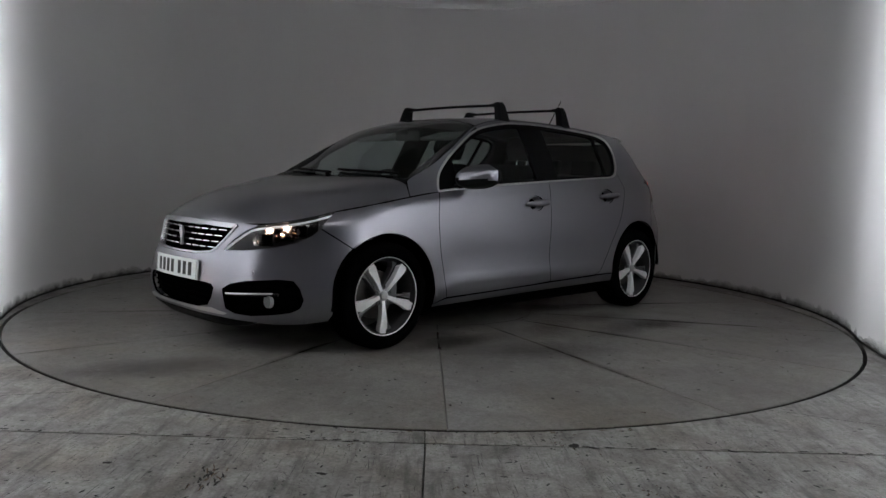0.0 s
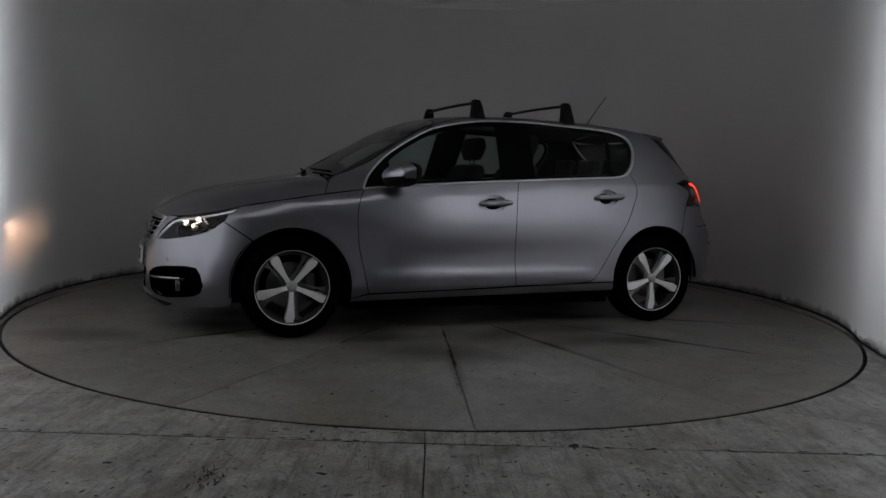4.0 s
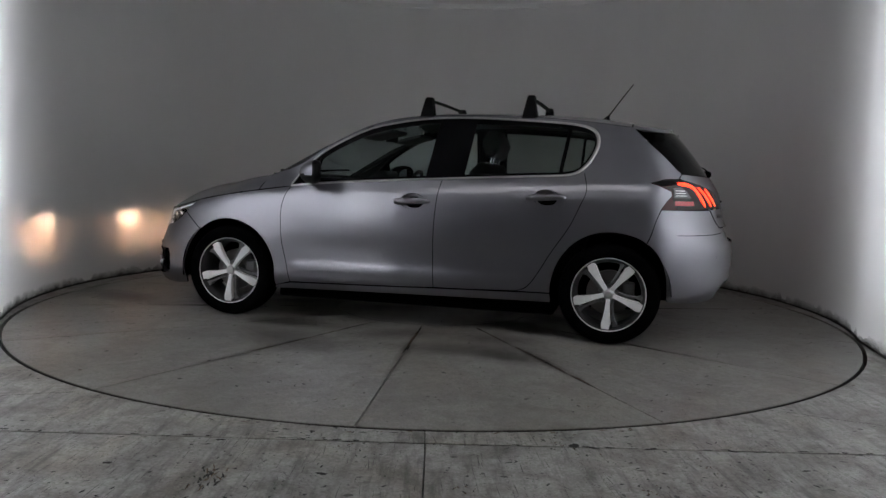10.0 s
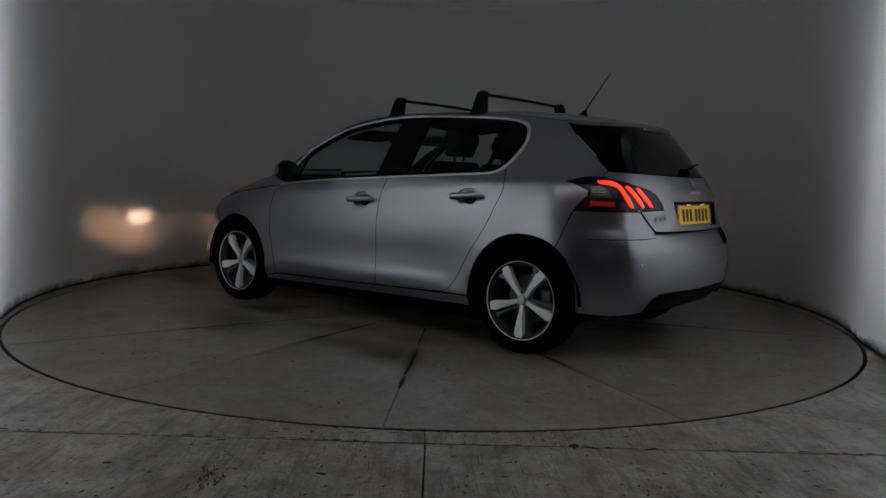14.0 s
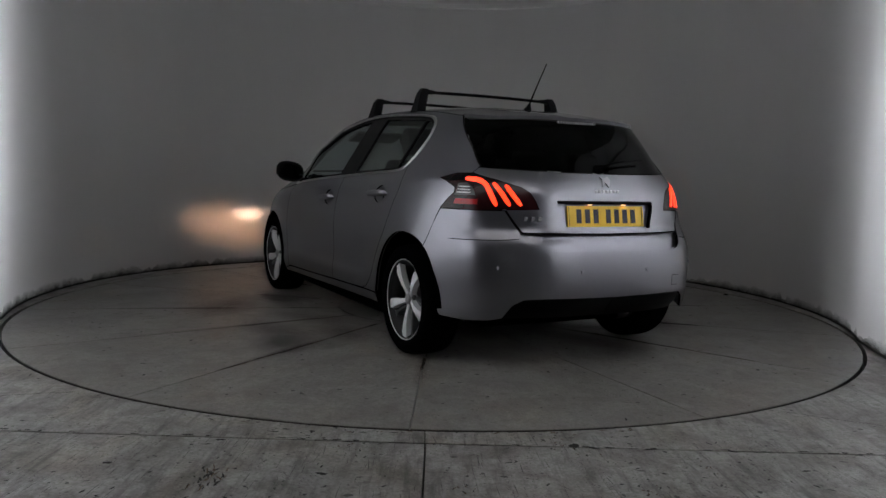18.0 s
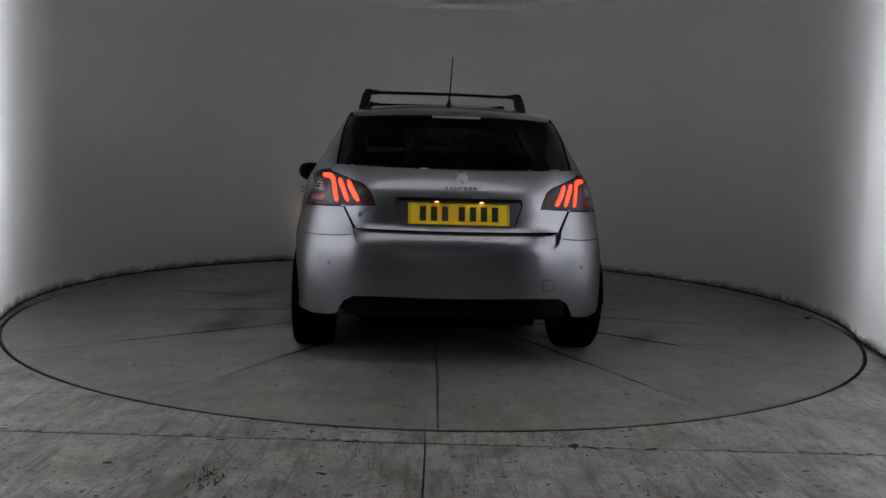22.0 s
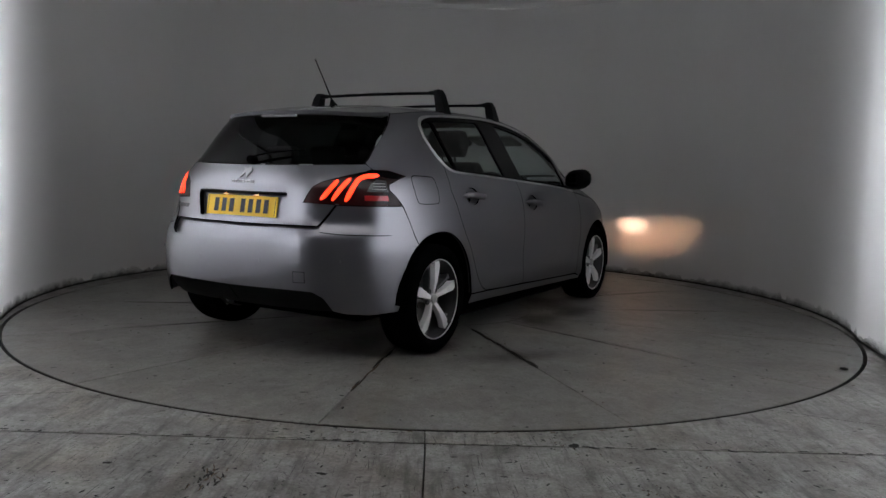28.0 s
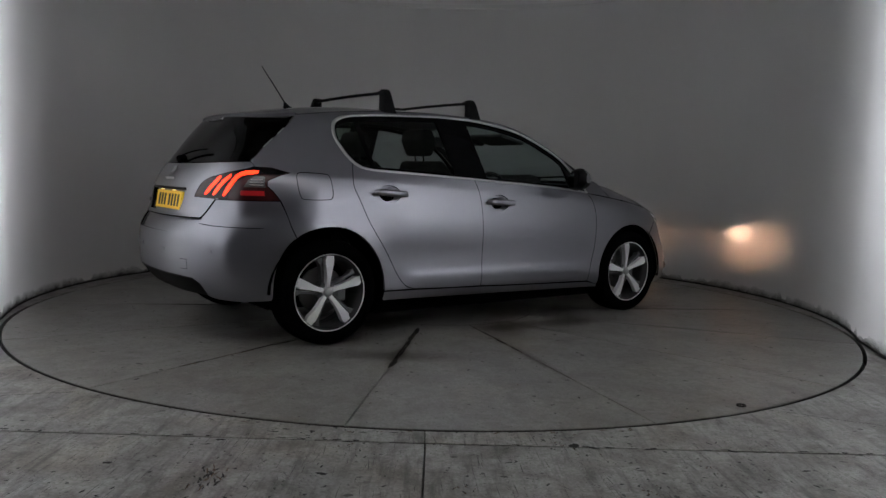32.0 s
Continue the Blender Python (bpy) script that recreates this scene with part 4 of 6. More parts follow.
HOOD_EDGE = spline([(2.12, 0.716), (2.042, 0.724), (1.92, 0.733), (1.80, 0.757), (1.70, 0.779), (1.608, 0.803), (1.36, 0.849), (1.108, 0.888), (1.0, 0.90)])
HOOD_MID = spline([(2.12, 0.722), (2.09, 0.744), (2.05, 0.778), (1.95, 0.830), (1.79, 0.886), (1.58, 0.930), (1.38, 0.961), (1.18, 0.992), (1.08, 1.003)])
RAIL = spline([(1.08, 0.972), (1.065, 0.985), (0.90, 1.052), (0.80, 1.103), (0.68, 1.182), (0.53, 1.272), (0.35, 1.360), (0.16, 1.408), (-0.03, 1.430), (-0.22, 1.437), (-0.41, 1.437), (-0.79, 1.424), (-1.02, 1.408), (-1.2, 1.390), (-1.404, 1.364), (-1.55, 1.35), (-1.7, 1.345)])
ROOF_MID = spline([(1.12, 0.985), (1.03, 1.035), (0.89, 1.117), (0.77, 1.192), (0.61, 1.287), (0.45, 1.368), (0.33, 1.411), (0.17, 1.443), (-0.04, 1.460), (-0.44, 1.468), (-0.85, 1.463), (-1.16, 1.445), (-1.47, 1.405), (-1.69, 1.366)])


def top_chart(mid, edge, power, z_of=None):
    def point(x, y):
        ze = edge(x)
        ye = max(wrap_point(*at_x(x, ze)).y, 0.05)
        zc = mid(x)
        return Vector((x, y, zc - (zc - ze) * min(abs(y) / ye, 1.15) ** power(x)))

    def chart(x, y):
        e = 0.005
        p = point(x, y)
        n = (point(x + e, y) - point(x - e, y)).cross(point(x, y + e) - point(x, y - e)).normalized()
        return p, n
    return chart


hood_chart = top_chart(HOOD_MID, HOOD_EDGE, lambda x: 2.6 + 1.6 * step(2.0, 1.5, x) + 5.5 * step(1.5, 1.08, x))
roof_chart = top_chart(ROOF_MID, RAIL, lambda x: 2.3 + 0.7 * step(0.3, -0.1, x))


def edge_y(edge, x):
    return wrap_point(*at_x(x, edge(x))).y


def arch(ax, az, rx, rz, a0, a1, n=40):
    return [(ax + rx * math.cos(radians(a)), az + rz * math.sin(radians(a))) for a in np.linspace(a0, a1, n)]


# outlines in side view (x, z)
DOOR_F_SEAM = rounded([(0.858, 0.922), (0.885, 0.875), (0.905, 0.80), (0.911, 0.72), (0.90, 0.56), (0.868, 0.42), (0.835, 0.268)], 5)
B_SEAM = rounded([(-0.215, 1.0), (-0.190, 0.87), (-0.178, 0.63), (-0.18, 0.44), (-0.19, 0.294)], 5)
DOOR_R_SEAM = rounded([(-1.118, 1.086), (-1.147, 0.96), (-1.113, 0.86), (-1.05, 0.72), (-0.94, 0.55), (-0.865, 0.42), (-0.80, 0.335), (-0.73, 0.306)], 5)
BELT = rounded([(0.862, 0.925), (0.70, 0.942), (0.33, 0.970), (-0.22, 1.002), (-0.78, 1.032), (-1.0, 1.044), (-1.09, 1.070), (-1.15, 1.13)], 5)
TOP_LINE = rounded([(-1.15, 1.13), (-1.185, 1.20), (-1.197, 1.255), (-1.183, 1.315), (-1.13, 1.355), (-1.02, 1.378), (-0.79, 1.396), (-0.41, 1.413), (-0.22, 1.413), (-0.03, 1.404),
                    (0.16, 1.377), (0.35, 1.332), (0.53, 1.245), (0.68, 1.150), (0.79, 1.045), (0.84, 0.975), (0.862, 0.925)], 5)
ARCH_F = arch(1.31, 0.315, 0.362, 0.367, -12, 192)
ARCH_R = [(-1.302 + (x + 1.302) * k, 0.318 + (z - 0.318) * k) for x, z in arch(-1.302, 0.318, 0.352, 0.385, -12, 192)
          for k in [1 + 0.065 * max(0.0, math.sin(2 * math.atan2(z - 0.318, -1.302 - x))) ** 2 * (x < -1.302)]]
TAIL_X = [(-1.70, 1.040), (-1.62, 1.038), (-1.53, 1.012), (-1.58, 0.998), (-1.655, 0.965), (-1.662, 0.935), (-1.635, 0.905), (-1.60, 0.852)]
HATCH_EDGE = rounded([(-1.41, 1.362), (-1.435, 1.335), (-1.50, 1.272), (-1.60, 1.185), (-1.68, 1.105), (-1.712, 1.075), (-1.70, 1.040)], 4)


def cut(line, keep):
    return [p for p in line if keep(p)]


FENDER = (DOOR_F_SEAM + [(0.945, 0.235)] + [p for p in ARCH_F if p[1] > 0.24 and p[0] < 1.0][::-1] + [p for p in ARCH_F if p[0] >= 1.0 and p[0] < 1.543 and p[1] > 0.5][::-1]
          + [(1.545, 0.600), (1.625, 0.655), (1.705, 0.711), (1.66, 0.765), (1.606, 0.803), (1.36, 0.849), (1.108, 0.887), (0.98, 0.905)])
SIDE_FRAME = ([(0.858, 0.926), (0.98, 0.908), (1.106, 0.890), (1.066, 0.984)] + [(x, RAIL(x)) for x in np.linspace(1.03, -1.40, 90)] + HATCH_EDGE + TAIL_X[1:]
         + [(-1.565, 0.75), (-1.523, 0.640)] + [p for p in ARCH_R if p[0] > -1.523 and (p[1] > 0.5 or p[0] > -1.2) and p[1] > 0.31][::-1]
         + [(-0.951, 0.3065), (-0.735, 0.3035)] + DOOR_R_SEAM[::-1] + [p for p in BELT[:-1] if p[0] < -1.122] + TOP_LINE)
DOOR_FRONT = DOOR_F_SEAM[::-1] + [p for p in BELT if -0.205 < p[0] < 0.85] + B_SEAM + [(0.0, 0.286), (0.4, 0.276)]
DOOR_REAR = B_SEAM[::-1] + [p for p in BELT if p[0] < -0.225 and p[0] > -1.12] + DOOR_R_SEAM + [(-0.45, 0.297)]
SILL = [(0.835, 0.262), (0.4, 0.272), (0.0, 0.282), (-0.19, 0.288), (-0.73, 0.300), (-0.950, 0.3035), (-0.957, 0.26), (-0.950, 0.244), (0.0, 0.232), (0.955, 0.215), (0.945, 0.238)]
GLASS_LOOP = [p for p in BELT[:-1]] + TOP_LINE[:-1]

# outlines on the nose
GRILLE = front((0.0, 0.545), (0.20, 0.548), (0.315, 0.560), (0.345, 0.575), (0.39, 0.63), (0.445, 0.712), (0.43, 0.722), (0.25, 0.731), (0.0, 0.734))
LOWER_GRILLE = front((0.0, 0.252), (0.24, 0.256), (0.335, 0.275), (0.375, 0.32), (0.39, 0.372), (0.37, 0.392), (0.30, 0.398), (0.0, 0.398))
HEAD = front((0.405, 0.582), (0.44, 0.635), (0.50, 0.690), (0.545, 0.715)) + side_pts((1.86, 0.739), (1.80, 0.752), (1.70, 0.775), (1.610, 0.801), (1.655, 0.765), (1.703, 0.715), (1.76, 0.672), (1.83, 0.636), (1.91, 0.612)) + front((0.55, 0.590))
FOG = front((0.455, 0.375), (0.50, 0.405), (0.58, 0.425)) + side_pts((1.93, 0.437), (1.87, 0.430), (1.845, 0.39), (1.832, 0.33), (1.845, 0.285), (1.88, 0.262), (1.93, 0.252)) + front((0.60, 0.238), (0.52, 0.245), (0.47, 0.27))
BUMPER_F = (front((0.0, 0.215), (0.4, 0.212), (0.55, 0.20)) + side_pts((1.93, 0.185), (1.80, 0.185), (1.675, 0.20)) + side_pts(*[p for p in ARCH_F if p[0] > 1.543 and p[1] > 0.2])
            + side_pts((1.545, 0.598), (1.625, 0.653), (1.705, 0.709)) + [HEAD[i] for i in (9, 10, 11, 12, 13)] + [HEAD[0], HEAD[1], HEAD[2], HEAD[3]] + front((0.545, 0.727), (0.50, 0.729), (0.43, 0.733), (0.25, 0.739), (0.0, 0.742)))
# outlines on the tail
TAIL_LAMP = side_pts(*TAIL_X) + rear((0.715, 0.852), (0.60, 0.855), (0.428, 0.862), (0.440, 0.90), (0.462, 0.945), (0.50, 0.972), (0.60, 1.008), (0.66, 1.030))
PLATE_BAY = rear((0.0, 0.765), (0.285, 0.768), (0.325, 0.88), (0.322, 0.905), (0.0, 0.907))
HATCH_LOWER = rear((0.0, 0.738), (0.525, 0.742), (0.60, 0.885)) + [TAIL_LAMP[i] for i in (9, 10, 11, 12, 13, 14, 15)] + side_pts((-1.70, 1.044), (-1.712, 1.072)) + rear((0.55, 1.066), (0.40, 1.060), (0.2, 1.056), (0.0, 1.055))
BUMPER_R = (rear((0.0, 0.40), (0.40, 0.405), (0.53, 0.400), (0.58, 0.37), (0.615, 0.30), (0.66, 0.285)) + side_pts((-1.80, 0.275), (-1.66, 0.285)) + side_pts(*[p for p in ARCH_R if p[0] < -1.525 and p[1] > 0.28][::-1])
            + side_pts((-1.523, 0.637), (-1.563, 0.75), (-1.602, 0.850)) + [(TAIL_LAMP[8][0], 0.849)] + rear((0.592, 0.851), (0.566, 0.80), (0.540, 0.750), (0.532, 0.715), (0.515, 0.680), (0.48, 0.658), (0.40, 0.652), (0.0, 0.648)))
BUMPER_R_LOW = rear((0.0, 0.29), (0.45, 0.29), (0.60, 0.285), (0.615, 0.298), (0.58, 0.368), (0.53, 0.397), (0.40, 0.402), (0.0, 0.397))
REAR_GLASS = rear((0.0, 1.060), (0.2, 1.061), (0.40, 1.065), (0.55, 1.071)) + side_pts(*[(x - 0.004, z + 0.002) for x, z in HATCH_EDGE[1:-1][::-1]]) + side_pts((-1.47, 1.343), (-1.55, 1.343)) + rear((0.35, 1.345), (0.0, 1.347))


REAR_STEP = rear((0.0, 0.635), (0.40, 0.640), (0.49, 0.646), (0.53, 0.67), (0.55, 0.715), (0.555, 0.755), (0.0, 0.748))


def both_sides(name, outline, material, label="", **kw):
    for s in (1, -1):
        sheet(name, [outline], wrap, material, car, label, side=s, dark_edge=True, **kw)


HANDLES = ((-0.026, 0.846), (-0.90, 0.897))


def build_handle(door, hx, hz, s):
    """A pull handle over a dished cup."""
    def dish(u, z):
        p, n = wrap(u, z)
        r = min(((u - hx) / 0.080) ** 2 + ((z - hz - 0.004) / 0.052) ** 2, 1.0)
        return p - n * (0.062 * (1 - r * r * r) + 0.003), n
    cup = [(hx + 0.079 * math.cos(a), hz + 0.004 + 0.051 * math.sin(a)) for a in np.linspace(0, 2 * math.pi, 33)[:-1]]
    sheet("handle_cup", [cup], dish, M["paint"], door, "dished cup behind the handle", gap=0.012, shrink=0.0, depth=0.0, side=s)
    bm = bmesh.new()
    pts, rad = [], []
    for k in range(17):
        f = k / 16
        u = hx + 0.125 - 0.25 * f
        p, n = wrap(u, hz - 0.006 + 0.012 * f)
        out = 0.006 + 0.030 * min(1.0, 3.2 * math.sin(math.pi * min(max(f, 0.02), 0.98)) ** 1.2)
        q = p + n * out
        pts.append((q.x, s * q.y, q.z))
        rad.append(0.0155 + 0.005 * math.sin(math.pi * f) if 0 < k < 16 else 0.006)
    add_tube(bm, pts, rad, 10, 0.62 if s > 0 else 0.62, Vector((0, s, 0)))
    part("door_handle", bm, M["paint"], door, "grey pull handle", 60)


def tucked(u, z):
    """The tail surface, leaning forwards below the bumper."""
    p, n = wrap(u, z)
    return p + Vector((0.55 * max(0.0, 0.40 - z), -0.25 * max(0.0, 0.40 - z) if p.y > 0.3 else 0.0, 0)), (n + Vector((0, 0, -0.6))).normalized()


def build_body():
    P = M["paint"]
    both_sides("front_fender", side_pts(*FENDER), P)
    for s in (1, -1):
        for name, outline, (hx, hz) in (("front_door", DOOR_FRONT, HANDLES[0]), ("rear_door", side_pts(*DOOR_REAR), HANDLES[1])):
            scoop = [(hx + 0.078 * math.cos(a), hz + 0.004 + 0.050 * math.sin(a)) for a in np.linspace(0, 2 * math.pi, 33)[:-1]]
            door = sheet(name, [outline, scoop], wrap, P, car, side=s, dark_edge=True)
            build_handle(door, hx, hz, s)
    both_sides("sill", SILL, P)
    fuel = side_pts(*rounded([(-1.33, 0.862), (-1.295, 0.875), (-1.288, 0.93), (-1.30, 1.0), (-1.34, 1.012), (-1.44, 1.016), (-1.487, 1.010), (-1.497, 0.97), (-1.487, 0.88), (-1.45, 0.862)], 3, True))
    sheet("body_side", [side_pts(*SIDE_FRAME)], wrap, P, car, side=1, dark_edge=True)
    sheet("body_side", [side_pts(*SIDE_FRAME), fuel], wrap, P, car, side=-1, dark_edge=True)
    sheet("fuel_flap", [fuel], wrap, P, car, "grey fuel filler flap", side=-1, shrink=0.002, dark_edge=True)
    sheet("front_bumper", [BUMPER_F, FOG, GRILLE, LOWER_GRILLE], wrap, P, car, both=True, dark_edge=True)
    sheet("rear_bumper", [BUMPER_R], wrap, P, car, both=True, dark_edge=True)
    sheet("rear_valance", [BUMPER_R_LOW], tucked, M["black"], car, "black plastic lower bumper", both=True)
    sheet("tailgate", [HATCH_LOWER, PLATE_BAY], wrap, P, car, both=True, depth=0.02, dark_edge=True)
    sheet("tailgate_step", [REAR_STEP], wrap, P, car, "recessed step under the tailgate", both=True, depth=0.0, lift=-0.024)
    # top panels
    xs = np.linspace(1.108, 2.075, 40)
    hood = [(x, edge_y(HOOD_EDGE, x)) for x in xs]
    hood_loop = [(1.112, 0.0), (1.108, 0.3), (1.098, 0.55), (1.085, 0.68), (1.072, 0.745)] + hood + [(2.105, 0.25), (2.112, 0.0)]
    sheet("bonnet", [hood_loop], hood_chart, P, car, both=True, dark_edge=True, gap=0.022)
    ws = [(x, edge_y(RAIL, x) - 0.022) for x in np.linspace(1.05, 0.34, 24)]
    sheet("windscreen", [[(1.088, 0.0), (1.082, 0.35), (1.07, 0.6)] + ws + [(0.30, 0.50), (0.275, 0.25), (0.27, 0.0)]], roof_chart, M["glass"], car, "curved tinted windscreen", both=True, depth=0.0)
    for s in (1, -1):
        loop = [(x, edge_y(RAIL, x) - 0.022) for x in np.linspace(1.05, 0.34, 24)] + [(x, edge_y(RAIL, x) + 0.0) for x in np.linspace(0.34, 1.05, 24)]
        sheet("pillar_trim", [loop], roof_chart, M["black"], car, "black windscreen edge trim", side=s, shrink=0.0008, depth=0.01, gap=0.04)
    rf = [(x, edge_y(RAIL, x)) for x in np.linspace(0.338, -1.398, 50)]
    sheet("roof", [[(0.27, 0.0), (0.275, 0.25), (0.30, 0.50)] + rf + [(-1.398, 0.3), (-1.398, 0.0)]], roof_chart, P, car, both=True, dark_edge=True)
    def spoiler_chart(x, y):
        f = lambda a, b: Vector((a, b, ROOF_MID(a) - 0.042 * (abs(b) / 0.58) ** 2.6))
        e = 0.005
        return f(x, y), (f(x + e, y) - f(x - e, y)).cross(f(x, y + e) - f(x, y - e)).normalized()
    sp = [(-1.402, 0.0), (-1.402, 0.3), (-1.402, 0.572), (-1.45, 0.566), (-1.51, 0.548), (-1.56, 0.522), (-1.60, 0.485), (-1.632, 0.42), (-1.658, 0.28), (-1.668, 0.14), (-1.671, 0.0)]
    sheet("spoiler", [sp], spoiler_chart, P, car, "grey roof spoiler", both=True, depth=0.020, gap=0.025)
    sheet("rear_window", [REAR_GLASS], wrap, M["glass_dark"], car, "dark tinted rear window", both=True, depth=0.0, lift=-0.006)
    # near-black sheet added inside the panels so their gaps look shaded
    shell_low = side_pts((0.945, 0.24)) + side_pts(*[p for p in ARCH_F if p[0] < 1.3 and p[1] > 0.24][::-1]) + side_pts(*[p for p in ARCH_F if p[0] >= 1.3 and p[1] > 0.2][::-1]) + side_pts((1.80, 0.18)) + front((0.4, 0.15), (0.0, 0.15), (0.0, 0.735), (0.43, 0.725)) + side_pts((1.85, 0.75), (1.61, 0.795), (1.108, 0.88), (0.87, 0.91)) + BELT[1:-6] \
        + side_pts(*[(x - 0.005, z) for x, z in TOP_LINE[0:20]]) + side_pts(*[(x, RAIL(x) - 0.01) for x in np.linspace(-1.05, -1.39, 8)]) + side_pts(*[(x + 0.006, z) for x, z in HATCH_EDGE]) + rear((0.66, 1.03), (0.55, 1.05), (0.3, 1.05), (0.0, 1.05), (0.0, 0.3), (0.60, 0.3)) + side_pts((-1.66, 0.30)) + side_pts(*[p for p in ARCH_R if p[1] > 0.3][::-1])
    sheet("inner_shell", [shell_low, HEAD, FOG], wrap, M["shell"], car, "dark sheet behind the panel gaps that gives them shade", gap=0.05, shrink=0.004, depth=0.0, lift=-0.05, both=True)


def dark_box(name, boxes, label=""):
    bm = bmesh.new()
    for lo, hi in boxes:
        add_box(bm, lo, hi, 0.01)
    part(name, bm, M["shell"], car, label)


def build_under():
    # boxes set low and near black to put shade under the car
    dark_box("underbody", [((-1.55, -0.50, 0.17), (1.85, 0.50, 0.30)), ((-0.965, -0.795, 0.15), (0.955, 0.795, 0.26)), ((-1.85, -0.50, 0.30), (-1.2, 0.50, 0.6)), ((-1.80, -0.52, 0.25), (-1.5, 0.52, 0.36))], "dark underside of the car, dropped low to block light")
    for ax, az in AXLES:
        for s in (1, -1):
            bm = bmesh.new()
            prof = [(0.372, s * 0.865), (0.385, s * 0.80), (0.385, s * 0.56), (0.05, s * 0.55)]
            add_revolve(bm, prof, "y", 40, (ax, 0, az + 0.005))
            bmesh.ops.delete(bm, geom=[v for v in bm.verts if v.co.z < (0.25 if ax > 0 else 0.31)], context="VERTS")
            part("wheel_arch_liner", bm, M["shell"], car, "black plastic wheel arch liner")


def build_wheel(ax, az, s, phase):
    """One wheel: rim barrel with tyre, spokes, cap, bolts and brake."""
    R = 0.316
    bm = bmesh.new()
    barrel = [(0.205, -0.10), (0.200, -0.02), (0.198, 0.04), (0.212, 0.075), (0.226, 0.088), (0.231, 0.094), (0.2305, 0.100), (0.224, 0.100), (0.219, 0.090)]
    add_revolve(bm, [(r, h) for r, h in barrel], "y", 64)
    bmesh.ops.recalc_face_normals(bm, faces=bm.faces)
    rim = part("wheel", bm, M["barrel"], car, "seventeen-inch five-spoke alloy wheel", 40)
    rim.matrix_basis = pose(ax, s * 0.772, az, 0, 0, 0 if s > 0 else 180)
    bm = bmesh.new()
    prof = [(0.222, -0.09), (0.235, -0.108), (0.262, -0.116), (0.288, -0.112), (0.306, -0.098), (R - 0.003, -0.075), (R, -0.04), (R, 0.04), (R - 0.003, 0.075), (0.307, 0.096), (0.290, 0.110), (0.262, 0.115), (0.24, 0.110), (0.229, 0.100), (0.222, 0.088)]
    add_revolve(bm, prof, "y", 72)
    bmesh.ops.recalc_face_normals(bm, faces=bm.faces)
    part("tyre", bm, M["tyre"], rim, "black low-profile tyre", 50)
    bm = bmesh.new()
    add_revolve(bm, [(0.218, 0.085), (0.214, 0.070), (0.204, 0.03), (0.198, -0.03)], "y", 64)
    part("inner_rim", bm, M["barrel"], rim, "inner rim, its shade put into a near-black grey", 60)
    bm = bmesh.new()
    add_revolve(bm, [(0.2245, 0.0985), (0.226, 0.1012), (0.2300, 0.1015), (0.2318, 0.0985)], "y", 72)
    part("rim_lip", bm, M["alloy"], rim, "thin bright machined rim edge", 60)
    spin = radians(phase)
    for k in range(5):
        rot = Matrix.Rotation(-(spin + 2 * math.pi * k / 5), 4, "Y")
        bm = bmesh.new()
        out = [(0.030, -0.012), (0.06, -0.0125), (0.10, -0.0155), (0.15, -0.0215), (0.188, -0.0275), (0.204, -0.020), (0.2245, -0.022), (0.2252, 0.0), (0.2245, 0.019), (0.208, 0.029), (0.190, 0.030), (0.15, 0.0225), (0.10, 0.0155), (0.06, 0.0125), (0.030, 0.012)]
        top = [(r, 0.066 + 0.026 * min(r / 0.12, 1.0) - 0.004 * (r > 0.2)) for r, _ in out]
        a = [bm.verts.new((r, h, t)) for (r, t), (_, h) in zip(out, top)]
        b = [bm.verts.new((r, h - 0.034, t * 1.08)) for (r, t), (_, h) in zip(out, top)]
        n = len(out)
        bm.faces.new(a)
        for i in range(n):
            bm.faces.new((a[i], a[(i + 1) % n], b[(i + 1) % n], b[i]))
        bmesh.ops.recalc_face_normals(bm, faces=bm.faces)
        bmesh.ops.bevel(bm, geom=[e for e in bm.edges if len(e.link_faces) == 2 and e.calc_face_angle(0) > 0.9], offset=0.0015, segments=1, affect="EDGES")
        bmesh.ops.transform(bm, matrix=rot, verts=bm.verts)
        part("spoke", bm, M["alloy"], rim, "bright machined spoke")
        # the darker twin beside each spoke
        bm = bmesh.new()
        pts = [(0.045, -0.034), (0.075, -0.036), (0.12, -0.042), (0.165, -0.052), (0.198, -0.078), (0.206, -0.074), (0.212, -0.052), (0.205, -0.041), (0.16, -0.039), (0.12, -0.031), (0.075, -0.024), (0.045, -0.022)]
        lo = [bm.verts.new((r, 0.050 + 0.018 * min(r / 0.15, 1), t)) for r, t in pts]
        hi = [bm.verts.new((r, 0.020, t)) for r, t in pts]
        n = len(pts)
        bm.faces.new(lo)
        for i in range(n):
            bm.faces.new((lo[i], lo[(i + 1) % n], hi[(i + 1) % n], hi[i]))
        bmesh.ops.recalc_face_normals(bm, faces=bm.faces)
        bmesh.ops.transform(bm, matrix=rot, verts=bm.verts)
        part("spoke_web", bm, M["alloy_grey"], rim, "thin grey painted twin spoke")
        bm = bmesh.new()
        t = spin + 2 * math.pi * (k + 0.5) / 5
        c = (0.052 * math.cos(t), 0, 0.052 * math.sin(t))
        add_revolve(bm, [(0.015, 0.055), (0.015, 0.066), (0.010, 0.066), (0.009, 0.062), (0.0005, 0.062)], "y", 14, c)
        part("wheel_bolt", bm, M["lamp_black"], rim, "dark wheel bolt in its hole")
    bm = bmesh.new()
    add_revolve(bm, [(0.040, 0.03), (0.039, 0.064), (0.034, 0.070), (0.0285, 0.072), (0.028, 0.078), (0.024, 0.083), (0.012, 0.085), (0.0004, 0.0855)], "y", 28)
    part("hub_cap", bm, M["satin"], rim, "round satin silver wheel cap", 50)
    bm = bmesh.new()
